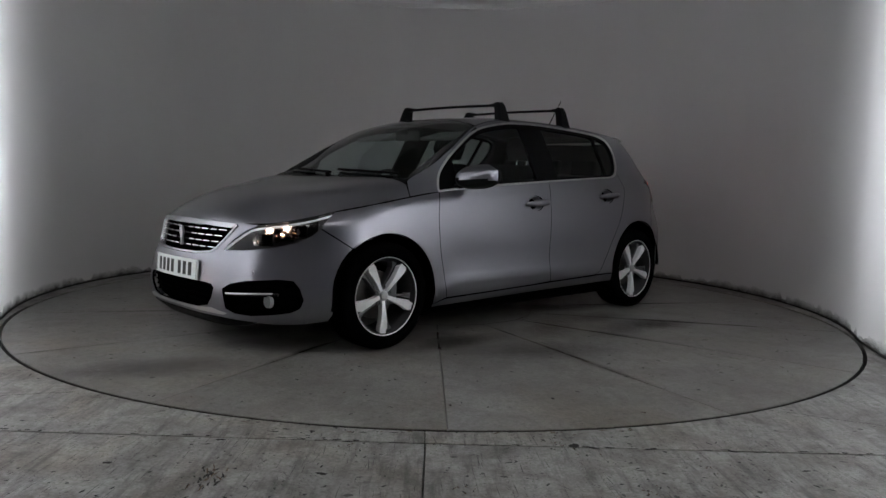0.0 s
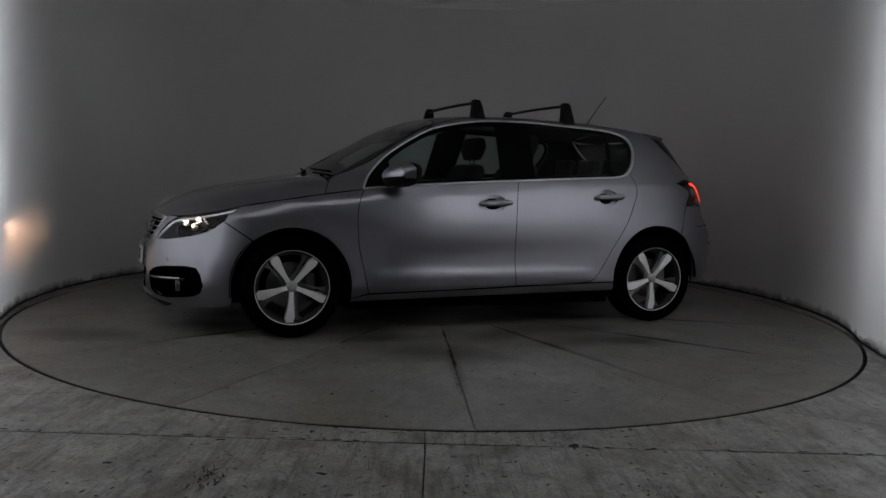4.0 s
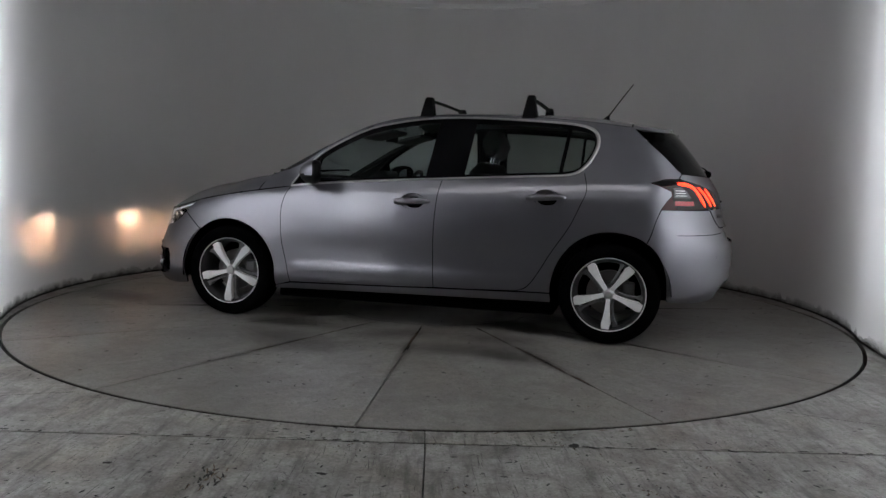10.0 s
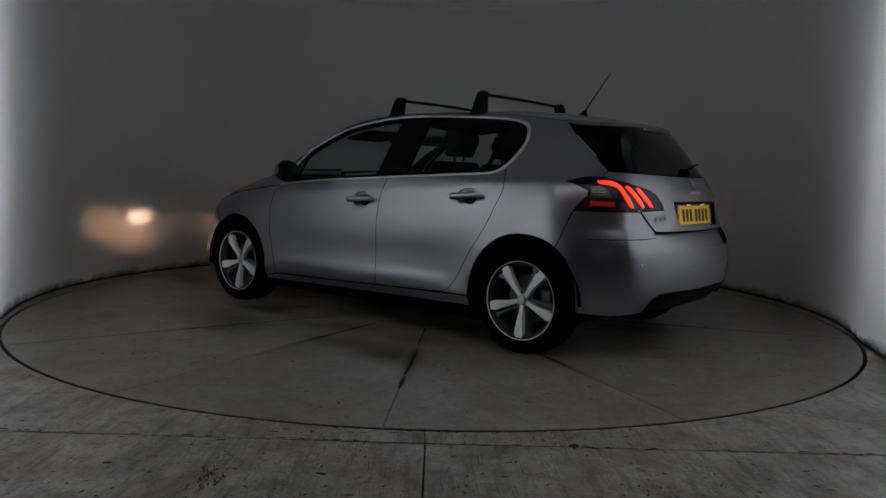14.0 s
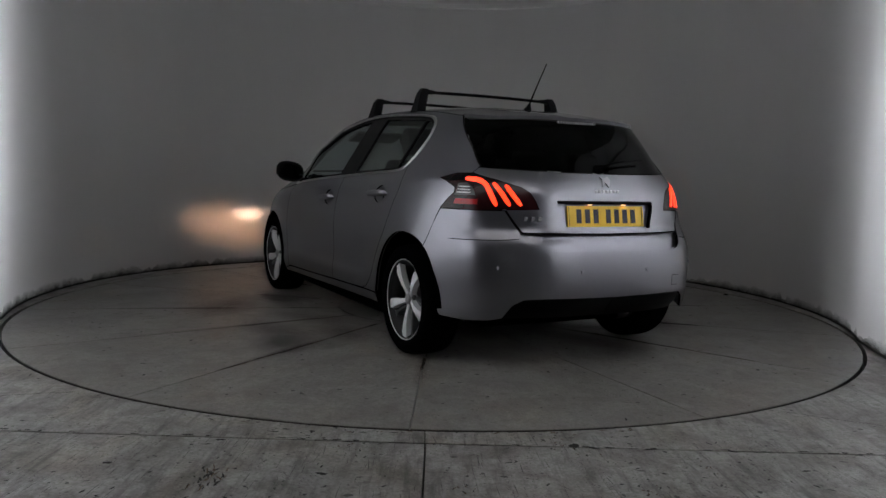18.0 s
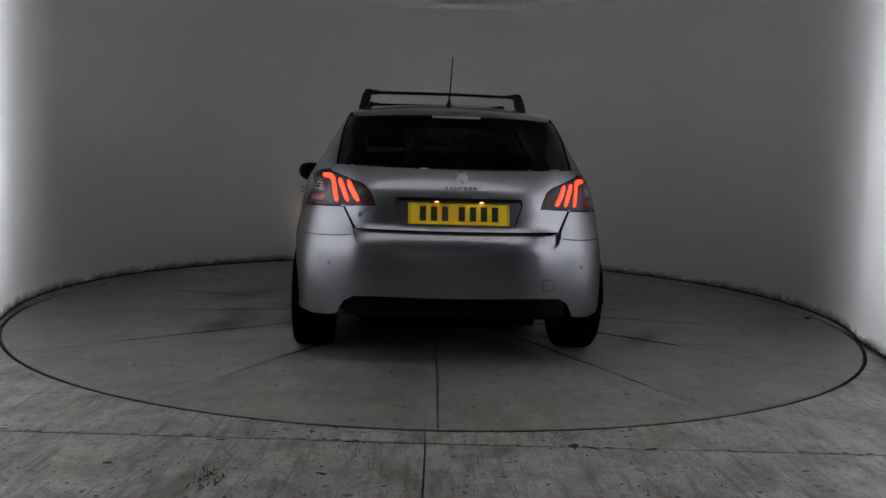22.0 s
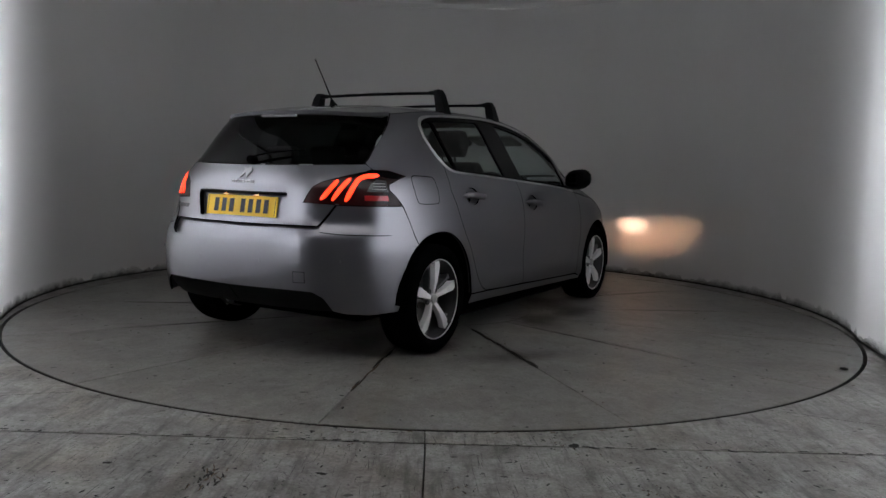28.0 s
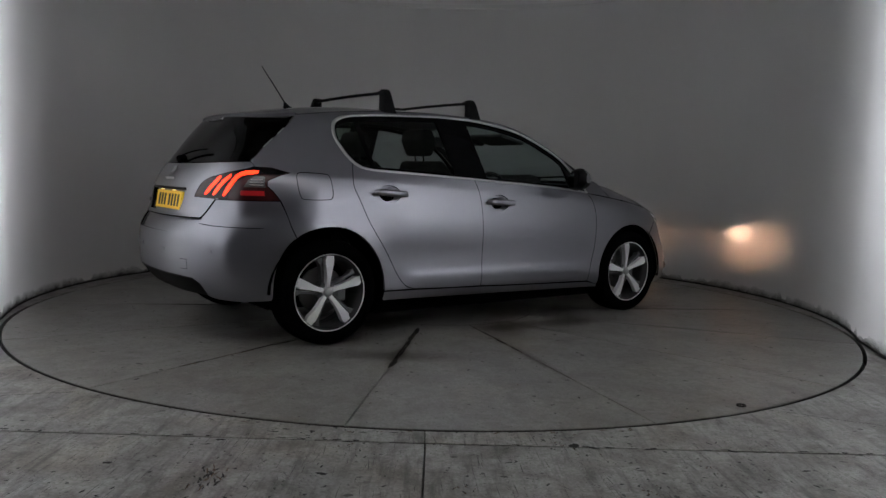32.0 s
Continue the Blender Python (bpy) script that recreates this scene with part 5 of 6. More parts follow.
    add_revolve(bm, [(0.0005, 0.0), (0.07, 0.0), (0.07, -0.012), (0.142, -0.012), (0.142, -0.036), (0.06, -0.036)], "y", 48)
    part("brake_disc", bm, M["disc"], rim, "grey steel brake disc", 40)
    bm = bmesh.new()
    add_box(bm, (-0.155, -0.06, -0.07), (-0.085, 0.012, 0.07), 0.012)
    part("brake_caliper", bm, M["lamp_black"], rim, "dark brake caliper")


build_body()
build_under()
for ax_, s_, phase_ in ((1.31, 1, -87.0), (1.31, -1, -60.0), (-1.31, 1, -88.0), (-1.31, -1, -54.0)):
    build_wheel(ax_, 0.316, s_, phase_)


# ---- glazing, chrome and doors' upper parts ----
def clip(poly, a, b):
    """The part of a polygon to the left of the line from a to b."""
    def d(p):
        return (b[0] - a[0]) * (p[1] - a[1]) - (b[1] - a[1]) * (p[0] - a[0])
    out = []
    for i in range(len(poly)):
        p, q = poly[i - 1], poly[i]
        dp, dq = d(p), d(q)
        if (dp >= 0) != (dq >= 0):
            t = dp / (dp - dq)
            out.append((p[0] + (q[0] - p[0]) * t, p[1] + (q[1] - p[1]) * t))
        if dq >= 0:
            out.append(q)
    return out


def build_glazing():
    loop = GLASS_LOOP
    pane_loop = inset(loop, 0.026)
    belt_in = [(p[0], p[1]) for p in pane_loop]
    front_w = clip(clip(belt_in, (-0.085, 0.9), (-0.135, 1.45)), (0.64, 1.45), (0.70, 0.9))
    if len(front_w) < 3:
        front_w = clip(clip(belt_in, (-0.135, 1.45), (-0.085, 0.9)), (0.70, 0.9), (0.64, 1.45))
    rear_w = clip(clip(belt_in, (-0.39, 1.45), (-0.34, 0.9)), (-0.94, 0.9), (-1.01, 1.45))
    if len(rear_w) < 3:
        rear_w = clip(clip(belt_in, (-0.34, 0.9), (-0.39, 1.45)), (-1.01, 1.45), (-0.94, 0.9))
    quarter = clip(belt_in, (-0.965, 0.9), (-1.035, 1.45))
    if max(p[0] for p in quarter) > -0.5:
        quarter = clip(belt_in, (-1.035, 1.45), (-0.965, 0.9))
    chart = wrap
    for s in (1, -1):
        sheet("window_surround", [side_pts(*loop)] + [side_pts(*w) for w in (front_w, rear_w, quarter)], chart, M["gloss_black"], car, "gloss black pillars and window frames", side=s, shrink=0.0015, depth=0.02, lift=-0.004, gap=0.035)
        for name, w in (("front_side_window", front_w), ("rear_side_window", rear_w), ("quarter_window", quarter)):
            sheet(name, [side_pts(*w)], chart, M["glass" if name[0] == "f" else "glass_rear_side"], car, "tinted side window", side=s, shrink=-0.002, depth=0.0, lift=-0.012, gap=0.04)
        # chrome strip round the side windows
        bm = bmesh.new()
        pts, nrm = [], []
        ring = densify(side_pts(*loop), 0.03)
        for u, z in ring:
            p, n = wrap(u, z)
            pts.append(p + n * 0.002)
            nrm.append(n)
        rows = []
        k = len(pts)
        for i in range(k):
            d = (pts[(i + 1) % k] - pts[i - 1]).normalized()
            n = nrm[i]
            w = n.cross(d).normalized()
            row = []
            wide = 0.0072 if ring[i][0] > -1.02 else 0.0072 + 0.004 * step(-1.02, -1.12, ring[i][0])
            for a in np.linspace(0, 2 * math.pi, 9)[:-1]:
                q = pts[i] + w * wide * math.cos(a) + n * 0.006 * math.sin(a)
                row.append(bm.verts.new((q.x, s * q.y, q.z)))
            rows.append(row)
        for i in range(k):
            a, b = rows[i], rows[(i + 1) % k]
            for j in range(8):
                f = (a[j], a[(j + 1) % 8], b[(j + 1) % 8], b[j])
                bm.faces.new(f if s > 0 else f[::-1])
        bmesh.ops.recalc_face_normals(bm, faces=bm.faces)
        part("window_chrome", bm, M["satin"], car, "satin chrome strip round the side windows", 60)
    # pale headlining under the roof
    xs = np.linspace(0.26, -1.36, 30)
    sheet("headlining", [[(0.26, 0.0)] + [(x, edge_y(RAIL, x) - 0.03) for x in xs] + [(-1.36, 0.0)]], roof_chart, M["lining"], car, "pale grey headlining", both=True, depth=0.0, lift=-0.03, gap=0.08)
    # black cowl between bonnet and windscreen
    V, F = [], []
    n = 24
    for k in range(n + 1):
        y = -0.74 + 1.48 * k / n
        x0 = 1.125 - 0.045 * (abs(y) / 0.75) ** 2
        a, _ = hood_chart(x0, y)
        x1 = 1.075 - 0.035 * (abs(y) / 0.75) ** 2
        b, _ = roof_chart(x1, y)
        V += [(a.x, a.y, a.z - 0.014), (b.x, b.y, b.z - 0.004)]
    for k in range(n):
        F.append((2 * k, 2 * k + 2, 2 * k + 3, 2 * k + 1))
    mesh_ob("cowl", V, F, M["black"], car, "black plastic cowl under the windscreen")
    # wipers
    for y0, y1 in ((0.62, 0.02), (-0.02, -0.60)):
        bm = bmesh.new()
        pts = []
        for k in range(13):
            y = y0 + (y1 - y0) * k / 12
            p, nn = roof_chart(1.035 - 0.06 * (abs(y) / 0.75) ** 2 + 0.035 * (1 - k / 12), y)
            pts.append(p + nn * 0.016)
        add_tube(bm, pts, 0.0085, 6)
        w = part("wiper", bm, M["black"], car, "black windscreen wiper")
        bm = bmesh.new()
        p, nn = roof_chart(1.085, y0 - 0.02)
        add_revolve(bm, [(0.018, -0.01), (0.018, 0.018), (0.010, 0.024), (0.0003, 0.024)], "z", 12, p)
        part("wiper_pivot", bm, M["black"], w)


# ---- lamps ----
def build_headlamps():
    for s in (1, -1):
        lens = sheet("headlamp", [HEAD], wrap, M["lens"], car, "clear swept-back headlamp with warm dipped beam on", side=s, shrink=0.003, depth=0.0, lift=-0.002, gap=0.025)
        lens.visible_shadow = False
        sheet("lamp_back", [inset(HEAD, -0.004)], wrap, M["lamp_bowl"], lens, "black lamp bowl", side=s, shrink=0.0, depth=-0.16, lift=-0.16, gap=0.03)
        # pale light guide along the upper edge
        edge = rounded([HEAD[13], HEAD[0], HEAD[1], HEAD[2], HEAD[3], HEAD[4], HEAD[5], HEAD[6], HEAD[7]], 5)[4:]
        bm = bmesh.new()
        pts = []
        for u, z in edge:
            p, n = wrap(u, z - 0.012)
            q = p - n * 0.012
            pts.append((q.x, s * q.y, q.z))
        add_tube(bm, pts, 0.0062, 8)
        part("light_guide", bm, M["light_guide"], lens, "pale daytime light guide", 60)
        # two beam units: a fan below the cut-off and a brighter middle
        beam_unit(lens, s, (1.750, 0.662, 0.692), "head_wide", 0.050, 0.0300, -0.0150, -0.0042, 0.006)
        beam_unit(lens, s, (1.795, 0.597, 0.668), "head_hot", 0.080, 0.0066, -0.0115, -0.0035)
        beam_unit(lens, s, (1.885, 0.530, 0.640), "head_mid", 0.062, 0.0215, -0.0190, -0.0028)
        for cx, cy, cz, r in ((1.800, 0.662, 0.690, 0.040), (1.862, 0.600, 0.668, 0.038), (1.945, 0.530, 0.640, 0.030)):
            bm = bmesh.new()
            add_revolve(bm, [(r * 0.80, -0.016), (r * 0.9, 0.0), (r, 0.020), (r * 1.12, 0.022)], "x", 28, (cx, s * cy, cz))
            part("reflector_bowl", bm, M["reflector"], lens, "chromed reflector ring", 60)
        for cx, cy, cz, r in ((1.842, 0.648, 0.714, 0.031), (1.912, 0.586, 0.700, 0.029)):
            m = Matrix.Translation((cx, s * cy, cz)) @ Matrix.Rotation(radians(32 * s), 4, "Z")
            bm = bmesh.new()
            add_revolve(bm, [(r * 0.12, -r * 0.75), (r * 0.5, -r * 0.62), (r * 0.85, -r * 0.2), (r, r * 0.3)], "x", 11)
            bmesh.ops.transform(bm, matrix=m, verts=bm.verts)
            part("side_reflector", bm, M["reflector"], lens, "faceted chrome reflector")
            bm = bmesh.new()
            bmesh.ops.create_uvsphere(bm, u_segments=12, v_segments=8, radius=0.007, matrix=m @ Matrix.Translation((-r * 0.1, 0, 0)))
            part("side_lamp", bm, M["amber"], lens, "small warm bulb", 60)


        # chromed wing beside the reflectors
        bm = bmesh.new()
        add_prism(bm, [(1.70, 0.742), (1.80, 0.722), (1.83, 0.700), (1.79, 0.690), (1.73, 0.708)], s * 0.672, s * 0.678, "xz")
        part("chrome_wing", bm, M["reflector"], lens, "chromed wing beside the reflectors")


def beam_unit(lens, s, c, glow, depth, wide, z0, z1, tall=0.0016):
    """A small lit strip in a dark box with a slot in front that shapes the beam."""
    x, y, z = c[0], s * c[1], c[2]
    bm = bmesh.new()
    add_box(bm, (x - 0.001, y - 0.006, z - tall), (x, y + 0.006, z + tall))
    part("dipped_beam", bm, M[glow], lens, "warm glowing dipped beam")
    h = 0.031
    bm = bmesh.new()
    add_box(bm, (x - 0.006, y - h, z - h), (x - 0.002, y + h, z + h))
    n = 12
    low = [((-wide + 2 * wide * k / n, -h), (-wide + 2 * wide * (k + 1) / n, z1 - (z1 - z0) * math.sqrt(max(0.0, 1 - ((k + 0.5) * 2 / n - 1) ** 2)))) for k in range(n)]
    for lo, hi in [((-h, z1), (h, h)), ((-h, -h), (-wide, z1)), ((wide, -h), (h, z1))] + low:
        add_box(bm, (x + depth, y + lo[0], z + lo[1]), (x + depth + 0.002, y + hi[0], z + hi[1]))
    for lo, hi in (((-h - 0.002, -h), (-h, h)), ((h, -h), (h + 0.002, h)), ((-h, -h - 0.002), (h, -h)), ((-h, h), (h, h + 0.002))):
        add_box(bm, (x - 0.006, y + lo[0], z + lo[1]), (x + depth + 0.002, y + hi[0], z + hi[1]))
    part("beam_box", bm, M["shell"], lens, "dark projector box")


def strip_on_tail(name, pts, half, material, parent, s, lift=0.003, label="", per=4):
    """A rounded bar laid on the tail through (x-chart, z) points."""
    line = rounded(pts, per)
    V, F = [], []
    m = len(line)
    for i, (u, z) in enumerate(line):
        a, b = line[max(i - 1, 0)], line[min(i + 1, m - 1)]
        d = Vector((b[0] - a[0], b[1] - a[1])).normalized()
        o = Vector((-d.y, d.x))
        end = min(1.0, 0.45 + 0.55 * min(i, m - 1 - i) / 1.5)
        for k, h in ((-1.0, 0.0), (-0.6, 1.0), (0.0, 1.25), (0.6, 1.0), (1.0, 0.0)):
            p, n = wrap(u + o.x * half * k * end, z + o.y * half * k * end)
            q = p + n * lift * h
            V.append((q.x, s * q.y, q.z))
    for i in range(m - 1):
        for k in range(4):
            f = (5 * i + k, 5 * i + k + 1, 5 * i + 6 + k, 5 * i + 5 + k)
            F.append(f if s > 0 else f[::-1])
    return mesh_ob(name, V, F, material, parent, label)


def build_tail_lamps():
    for s in (1, -1):
        lamp = sheet("tail_lamp", [TAIL_LAMP], wrap, M["tail_body"], car, "dark red tail lamp with three glowing claw bars", side=s, shrink=0.003, depth=0.02, lift=0.001, gap=0.02)
        b1 = [at_x(-1.690, 1.012), at_x(-1.748, 1.006), at_x(-1.788, 0.988), at_x(-1.824, 0.945), at_x(-1.866, 0.873)]
        b2 = [at_x(-1.816, 0.992), at_x(-1.861, 0.945), at_x(-1.904, 0.876)]
        b3 = [at_x(-1.858, 0.983), at_x(-1.896, 0.935), at_x(-1.931, 0.878)]
        for b, h in ((b1, 0.0128), (b2, 0.0118), (b3, 0.0118)):
            strip_on_tail("light_bar", b, h, M["tail_glow"], lamp, s, 0.004, "glowing orange-red light bar")
        upper = [at_x(-1.545, 1.010), at_x(-1.62, 1.030), at_x(-1.69, 1.034), at_x(-1.74, 1.024), at_x(-1.655, 1.000), at_x(-1.60, 0.995)]
        sheet("lamp_cap", [upper], wrap, M["gloss_black"], lamp, "gloss black upper edge", side=s, shrink=0.0, depth=0.002, lift=0.0025, gap=0.03)
        clear = [at_x(-1.665, 0.985), at_x(-1.71, 0.990), at_x(-1.745, 0.968), at_x(-1.775, 0.925), at_x(-1.67, 0.925), at_x(-1.672, 0.955)]
        sheet("reversing_lens", [clear], wrap, M["clear_tail"], lamp, "clear reversing and indicator lens", side=s, shrink=0.0, depth=0.002, lift=0.0025, gap=0.03)
        for z in (0.938, 0.953, 0.968):
            strip_on_tail("lens_rib", [at_x(-1.678, z), at_x(-1.72, z), at_x(-1.75 + (z - 0.938) * 0.5, z)], 0.003, M["satin"], lamp, s, 0.005, "", 3)
        brake = [at_x(-1.68, 0.905), at_x(-1.79, 0.905), at_x(-1.795, 0.878), at_x(-1.68, 0.878)]
        sheet("brake_lens", [brake], wrap, M["red_bright"], lamp, "red brake lens", side=s, shrink=0.0, depth=0.002, lift=0.003, gap=0.03)


M["clear_tail"] = plain("clear_grey_lens", (0.09, 0.09, 0.093), 0.2, 0.3, coat=0.5)
M["red_bright"] = plain("red_brake_lens", (0.38, 0.012, 0.015), 0.2, coat=0.8)


# ---- nose ----
def on_front(y, z, lift=0.0):
    p, n = wrap(*at_y(abs(y), z, True))
    q = p + n * lift
    return Vector((q.x, q.y if y >= 0 else -q.y, q.z))


def bar_front(bm, y0, y1, z, r, lift, flat=1.0, n=10):
    add_tube(bm, [on_front(y0 + (y1 - y0) * k / n, z, lift) for k in range(n + 1)], r, 6, flat)


def build_nose():
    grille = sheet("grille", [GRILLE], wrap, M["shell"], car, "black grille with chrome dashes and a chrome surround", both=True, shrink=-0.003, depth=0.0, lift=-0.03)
    sheet("grille_frame", [GRILLE, on_centre(GRILLE, inset(GRILLE, 0.011), wrap)], wrap, M["grille_chrome"], grille, "chrome grille surround", both=True, shrink=0.001, depth=0.02, lift=0.008, gap=0.012)
    sheet("grille_top_bar", [front((0.0, 0.708), (0.25, 0.706), (0.41, 0.700), (0.437, 0.718), (0.25, 0.728), (0.0, 0.731))], wrap, M["grille_chrome"], grille, "broad chrome bar", both=True, shrink=0.001, depth=0.015, lift=0.010, gap=0.012)
    for r, (z, w) in enumerate(((0.688, 0.405), (0.655, 0.385), (0.622, 0.365), (0.590, 0.34))):
        bm = bmesh.new()
        bar_front(bm, -w, w, z, 0.005, -0.012)
        rowob = part("grille_bar", bm, M["gloss_black"], grille, "thin black grille bar")
        y = -w + (0.03 if r % 2 else 0.0)
        while y < w - 0.05:
            if abs(y + 0.027) > 0.055:
                bm = bmesh.new()
                bar_front(bm, y, y + 0.055, z, 0.0042, -0.006, 1.0, 3)
                part("chrome_dash", bm, M["chrome"], rowob)
            y += 0.073
    # maker's badge as a plain upright lozenge
    bm = bmesh.new()
    c = on_front(0.0, 0.632, 0.008)
    add_prism(bm, [(-0.012, -0.055), (0.018, -0.050), (0.010, -0.01), (0.026, 0.02), (0.012, 0.052), (-0.016, 0.058), (-0.026, 0.02), (-0.012, 0.0)], -0.004, 0.006, "yz", Matrix.Translation(c))
    part("front_emblem", bm, M["emblem"], car, "plain chrome emblem")
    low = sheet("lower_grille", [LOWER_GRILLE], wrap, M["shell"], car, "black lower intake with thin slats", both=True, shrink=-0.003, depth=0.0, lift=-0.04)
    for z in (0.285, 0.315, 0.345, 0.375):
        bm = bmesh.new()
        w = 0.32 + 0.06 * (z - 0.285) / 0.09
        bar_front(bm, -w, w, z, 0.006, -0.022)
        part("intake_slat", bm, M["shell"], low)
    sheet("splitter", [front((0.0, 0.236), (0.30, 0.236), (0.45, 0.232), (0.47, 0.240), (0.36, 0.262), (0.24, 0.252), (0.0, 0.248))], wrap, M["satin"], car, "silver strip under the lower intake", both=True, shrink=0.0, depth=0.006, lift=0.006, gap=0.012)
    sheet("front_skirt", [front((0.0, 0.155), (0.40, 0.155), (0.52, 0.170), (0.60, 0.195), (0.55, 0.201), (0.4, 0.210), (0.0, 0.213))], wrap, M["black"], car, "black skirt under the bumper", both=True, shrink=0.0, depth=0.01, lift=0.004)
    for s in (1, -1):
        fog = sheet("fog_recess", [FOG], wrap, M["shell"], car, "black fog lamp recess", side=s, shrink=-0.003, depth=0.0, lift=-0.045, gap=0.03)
        bm = bmesh.new()
        c = on_front(s * 0.688, 0.315, -0.03)
        add_revolve(bm, [(0.034, -0.01), (0.034, 0.012), (0.028, 0.014), (0.020, 0.012), (0.0004, 0.016)], "x", 22, c)
        part("fog_lamp", bm, M["lamp_black"], fog, "small round fog lamp", 50)
        bm = bmesh.new()
        pts = [on_front(s * y, 0.352 + 0.012 * (y - 0.47) / 0.23, -0.006) for y in np.linspace(0.475, 0.70, 9)]
        add_tube(bm, pts, 0.005, 6)
        part("fog_blade", bm, M["satin"], fog, "thin chrome blade")
        bm = bmesh.new()
        pts = [on_front(s * y, 0.344 + 0.012 * (y - 0.47) / 0.23, -0.025) for y in np.linspace(0.475, 0.72, 9)]
        add_tube(bm, pts, 0.012, 6, 0.8)
        part("fog_shelf", bm, M["black"], fog)
        for y, z in ((0.60, 0.470), (0.285, 0.452)):
            bm = bmesh.new()
            p = on_front(s * y, z, 0.001)
            add_revolve(bm, [(0.010, -0.004), (0.010, 0.0015), (0.0003, 0.002)], "x", 14, p)
            part("parking_sensor", bm, M["paint"], car)
    # number plate with its characters as plain bars
    number_plate("front_number_plate", M["white_plate"], Matrix.Translation((2.188, 0, 0.460)) @ Matrix.Rotation(radians(-3), 4, "Y"), 1, 0.24)


def number_plate(name, material, m, way, bend=0.0):
    bm = bmesh.new()
    rows = []
    for k in range(13):
        y = -0.26 + 0.52 * k / 12
        rows.append([bm.verts.new(m @ Vector((x - bend * y * y, y, z))) for x, z in ((-0.004, -0.0555), (0.004, -0.0555), (0.004, 0.0555), (-0.004, 0.0555))])
    for a, b in zip(rows, rows[1:]):
        for k in range(4):
            bm.faces.new((a[k], a[(k + 1) % 4], b[(k + 1) % 4], b[k]))
    bm.faces.new(rows[0])
    bm.faces.new(rows[-1])
    bmesh.ops.recalc_face_normals(bm, faces=bm.faces)
    ob = part(name, bm, material, car, "reflective number plate with dark bars")
    for k in range(7):
        y = -0.185 + k * 0.057 + (0.028 if k > 3 else 0.0)
        bm = bmesh.new()
        add_box(bm, (way * 0.0045 - 0.0008, y - 0.0165, -0.0375), (way * 0.0045 + 0.0008, y + 0.0165, 0.0375), 0.0, m @ Matrix.Translation((-bend * y * y, 0, 0)) @ Matrix.Translation((0, y, 0)) @ Matrix.Rotation(2 * bend * y, 4, "Z") @ Matrix.Translation((0, -y, 0)))
        part("plate_bar", bm, M["ink"], ob)
    bm = bmesh.new()
    for y in (-0.25, 0.25):
        add_box(bm, (way * 0.0045 - 0.0006 - bend * y * y, y - 0.0012, -0.05), (way * 0.0045 + 0.0006 - bend * y * y, y + 0.0012, 0.05), 0, m)
    part("plate_edge", bm, M["ink"], ob)


# ---- tail ----
def on_rear(y, z, lift=0.0):
    p, n = wrap(*at_y(abs(y), z, False))
    q = p + n * lift
    return Vector((q.x, q.y if y >= 0 else -q.y, q.z))


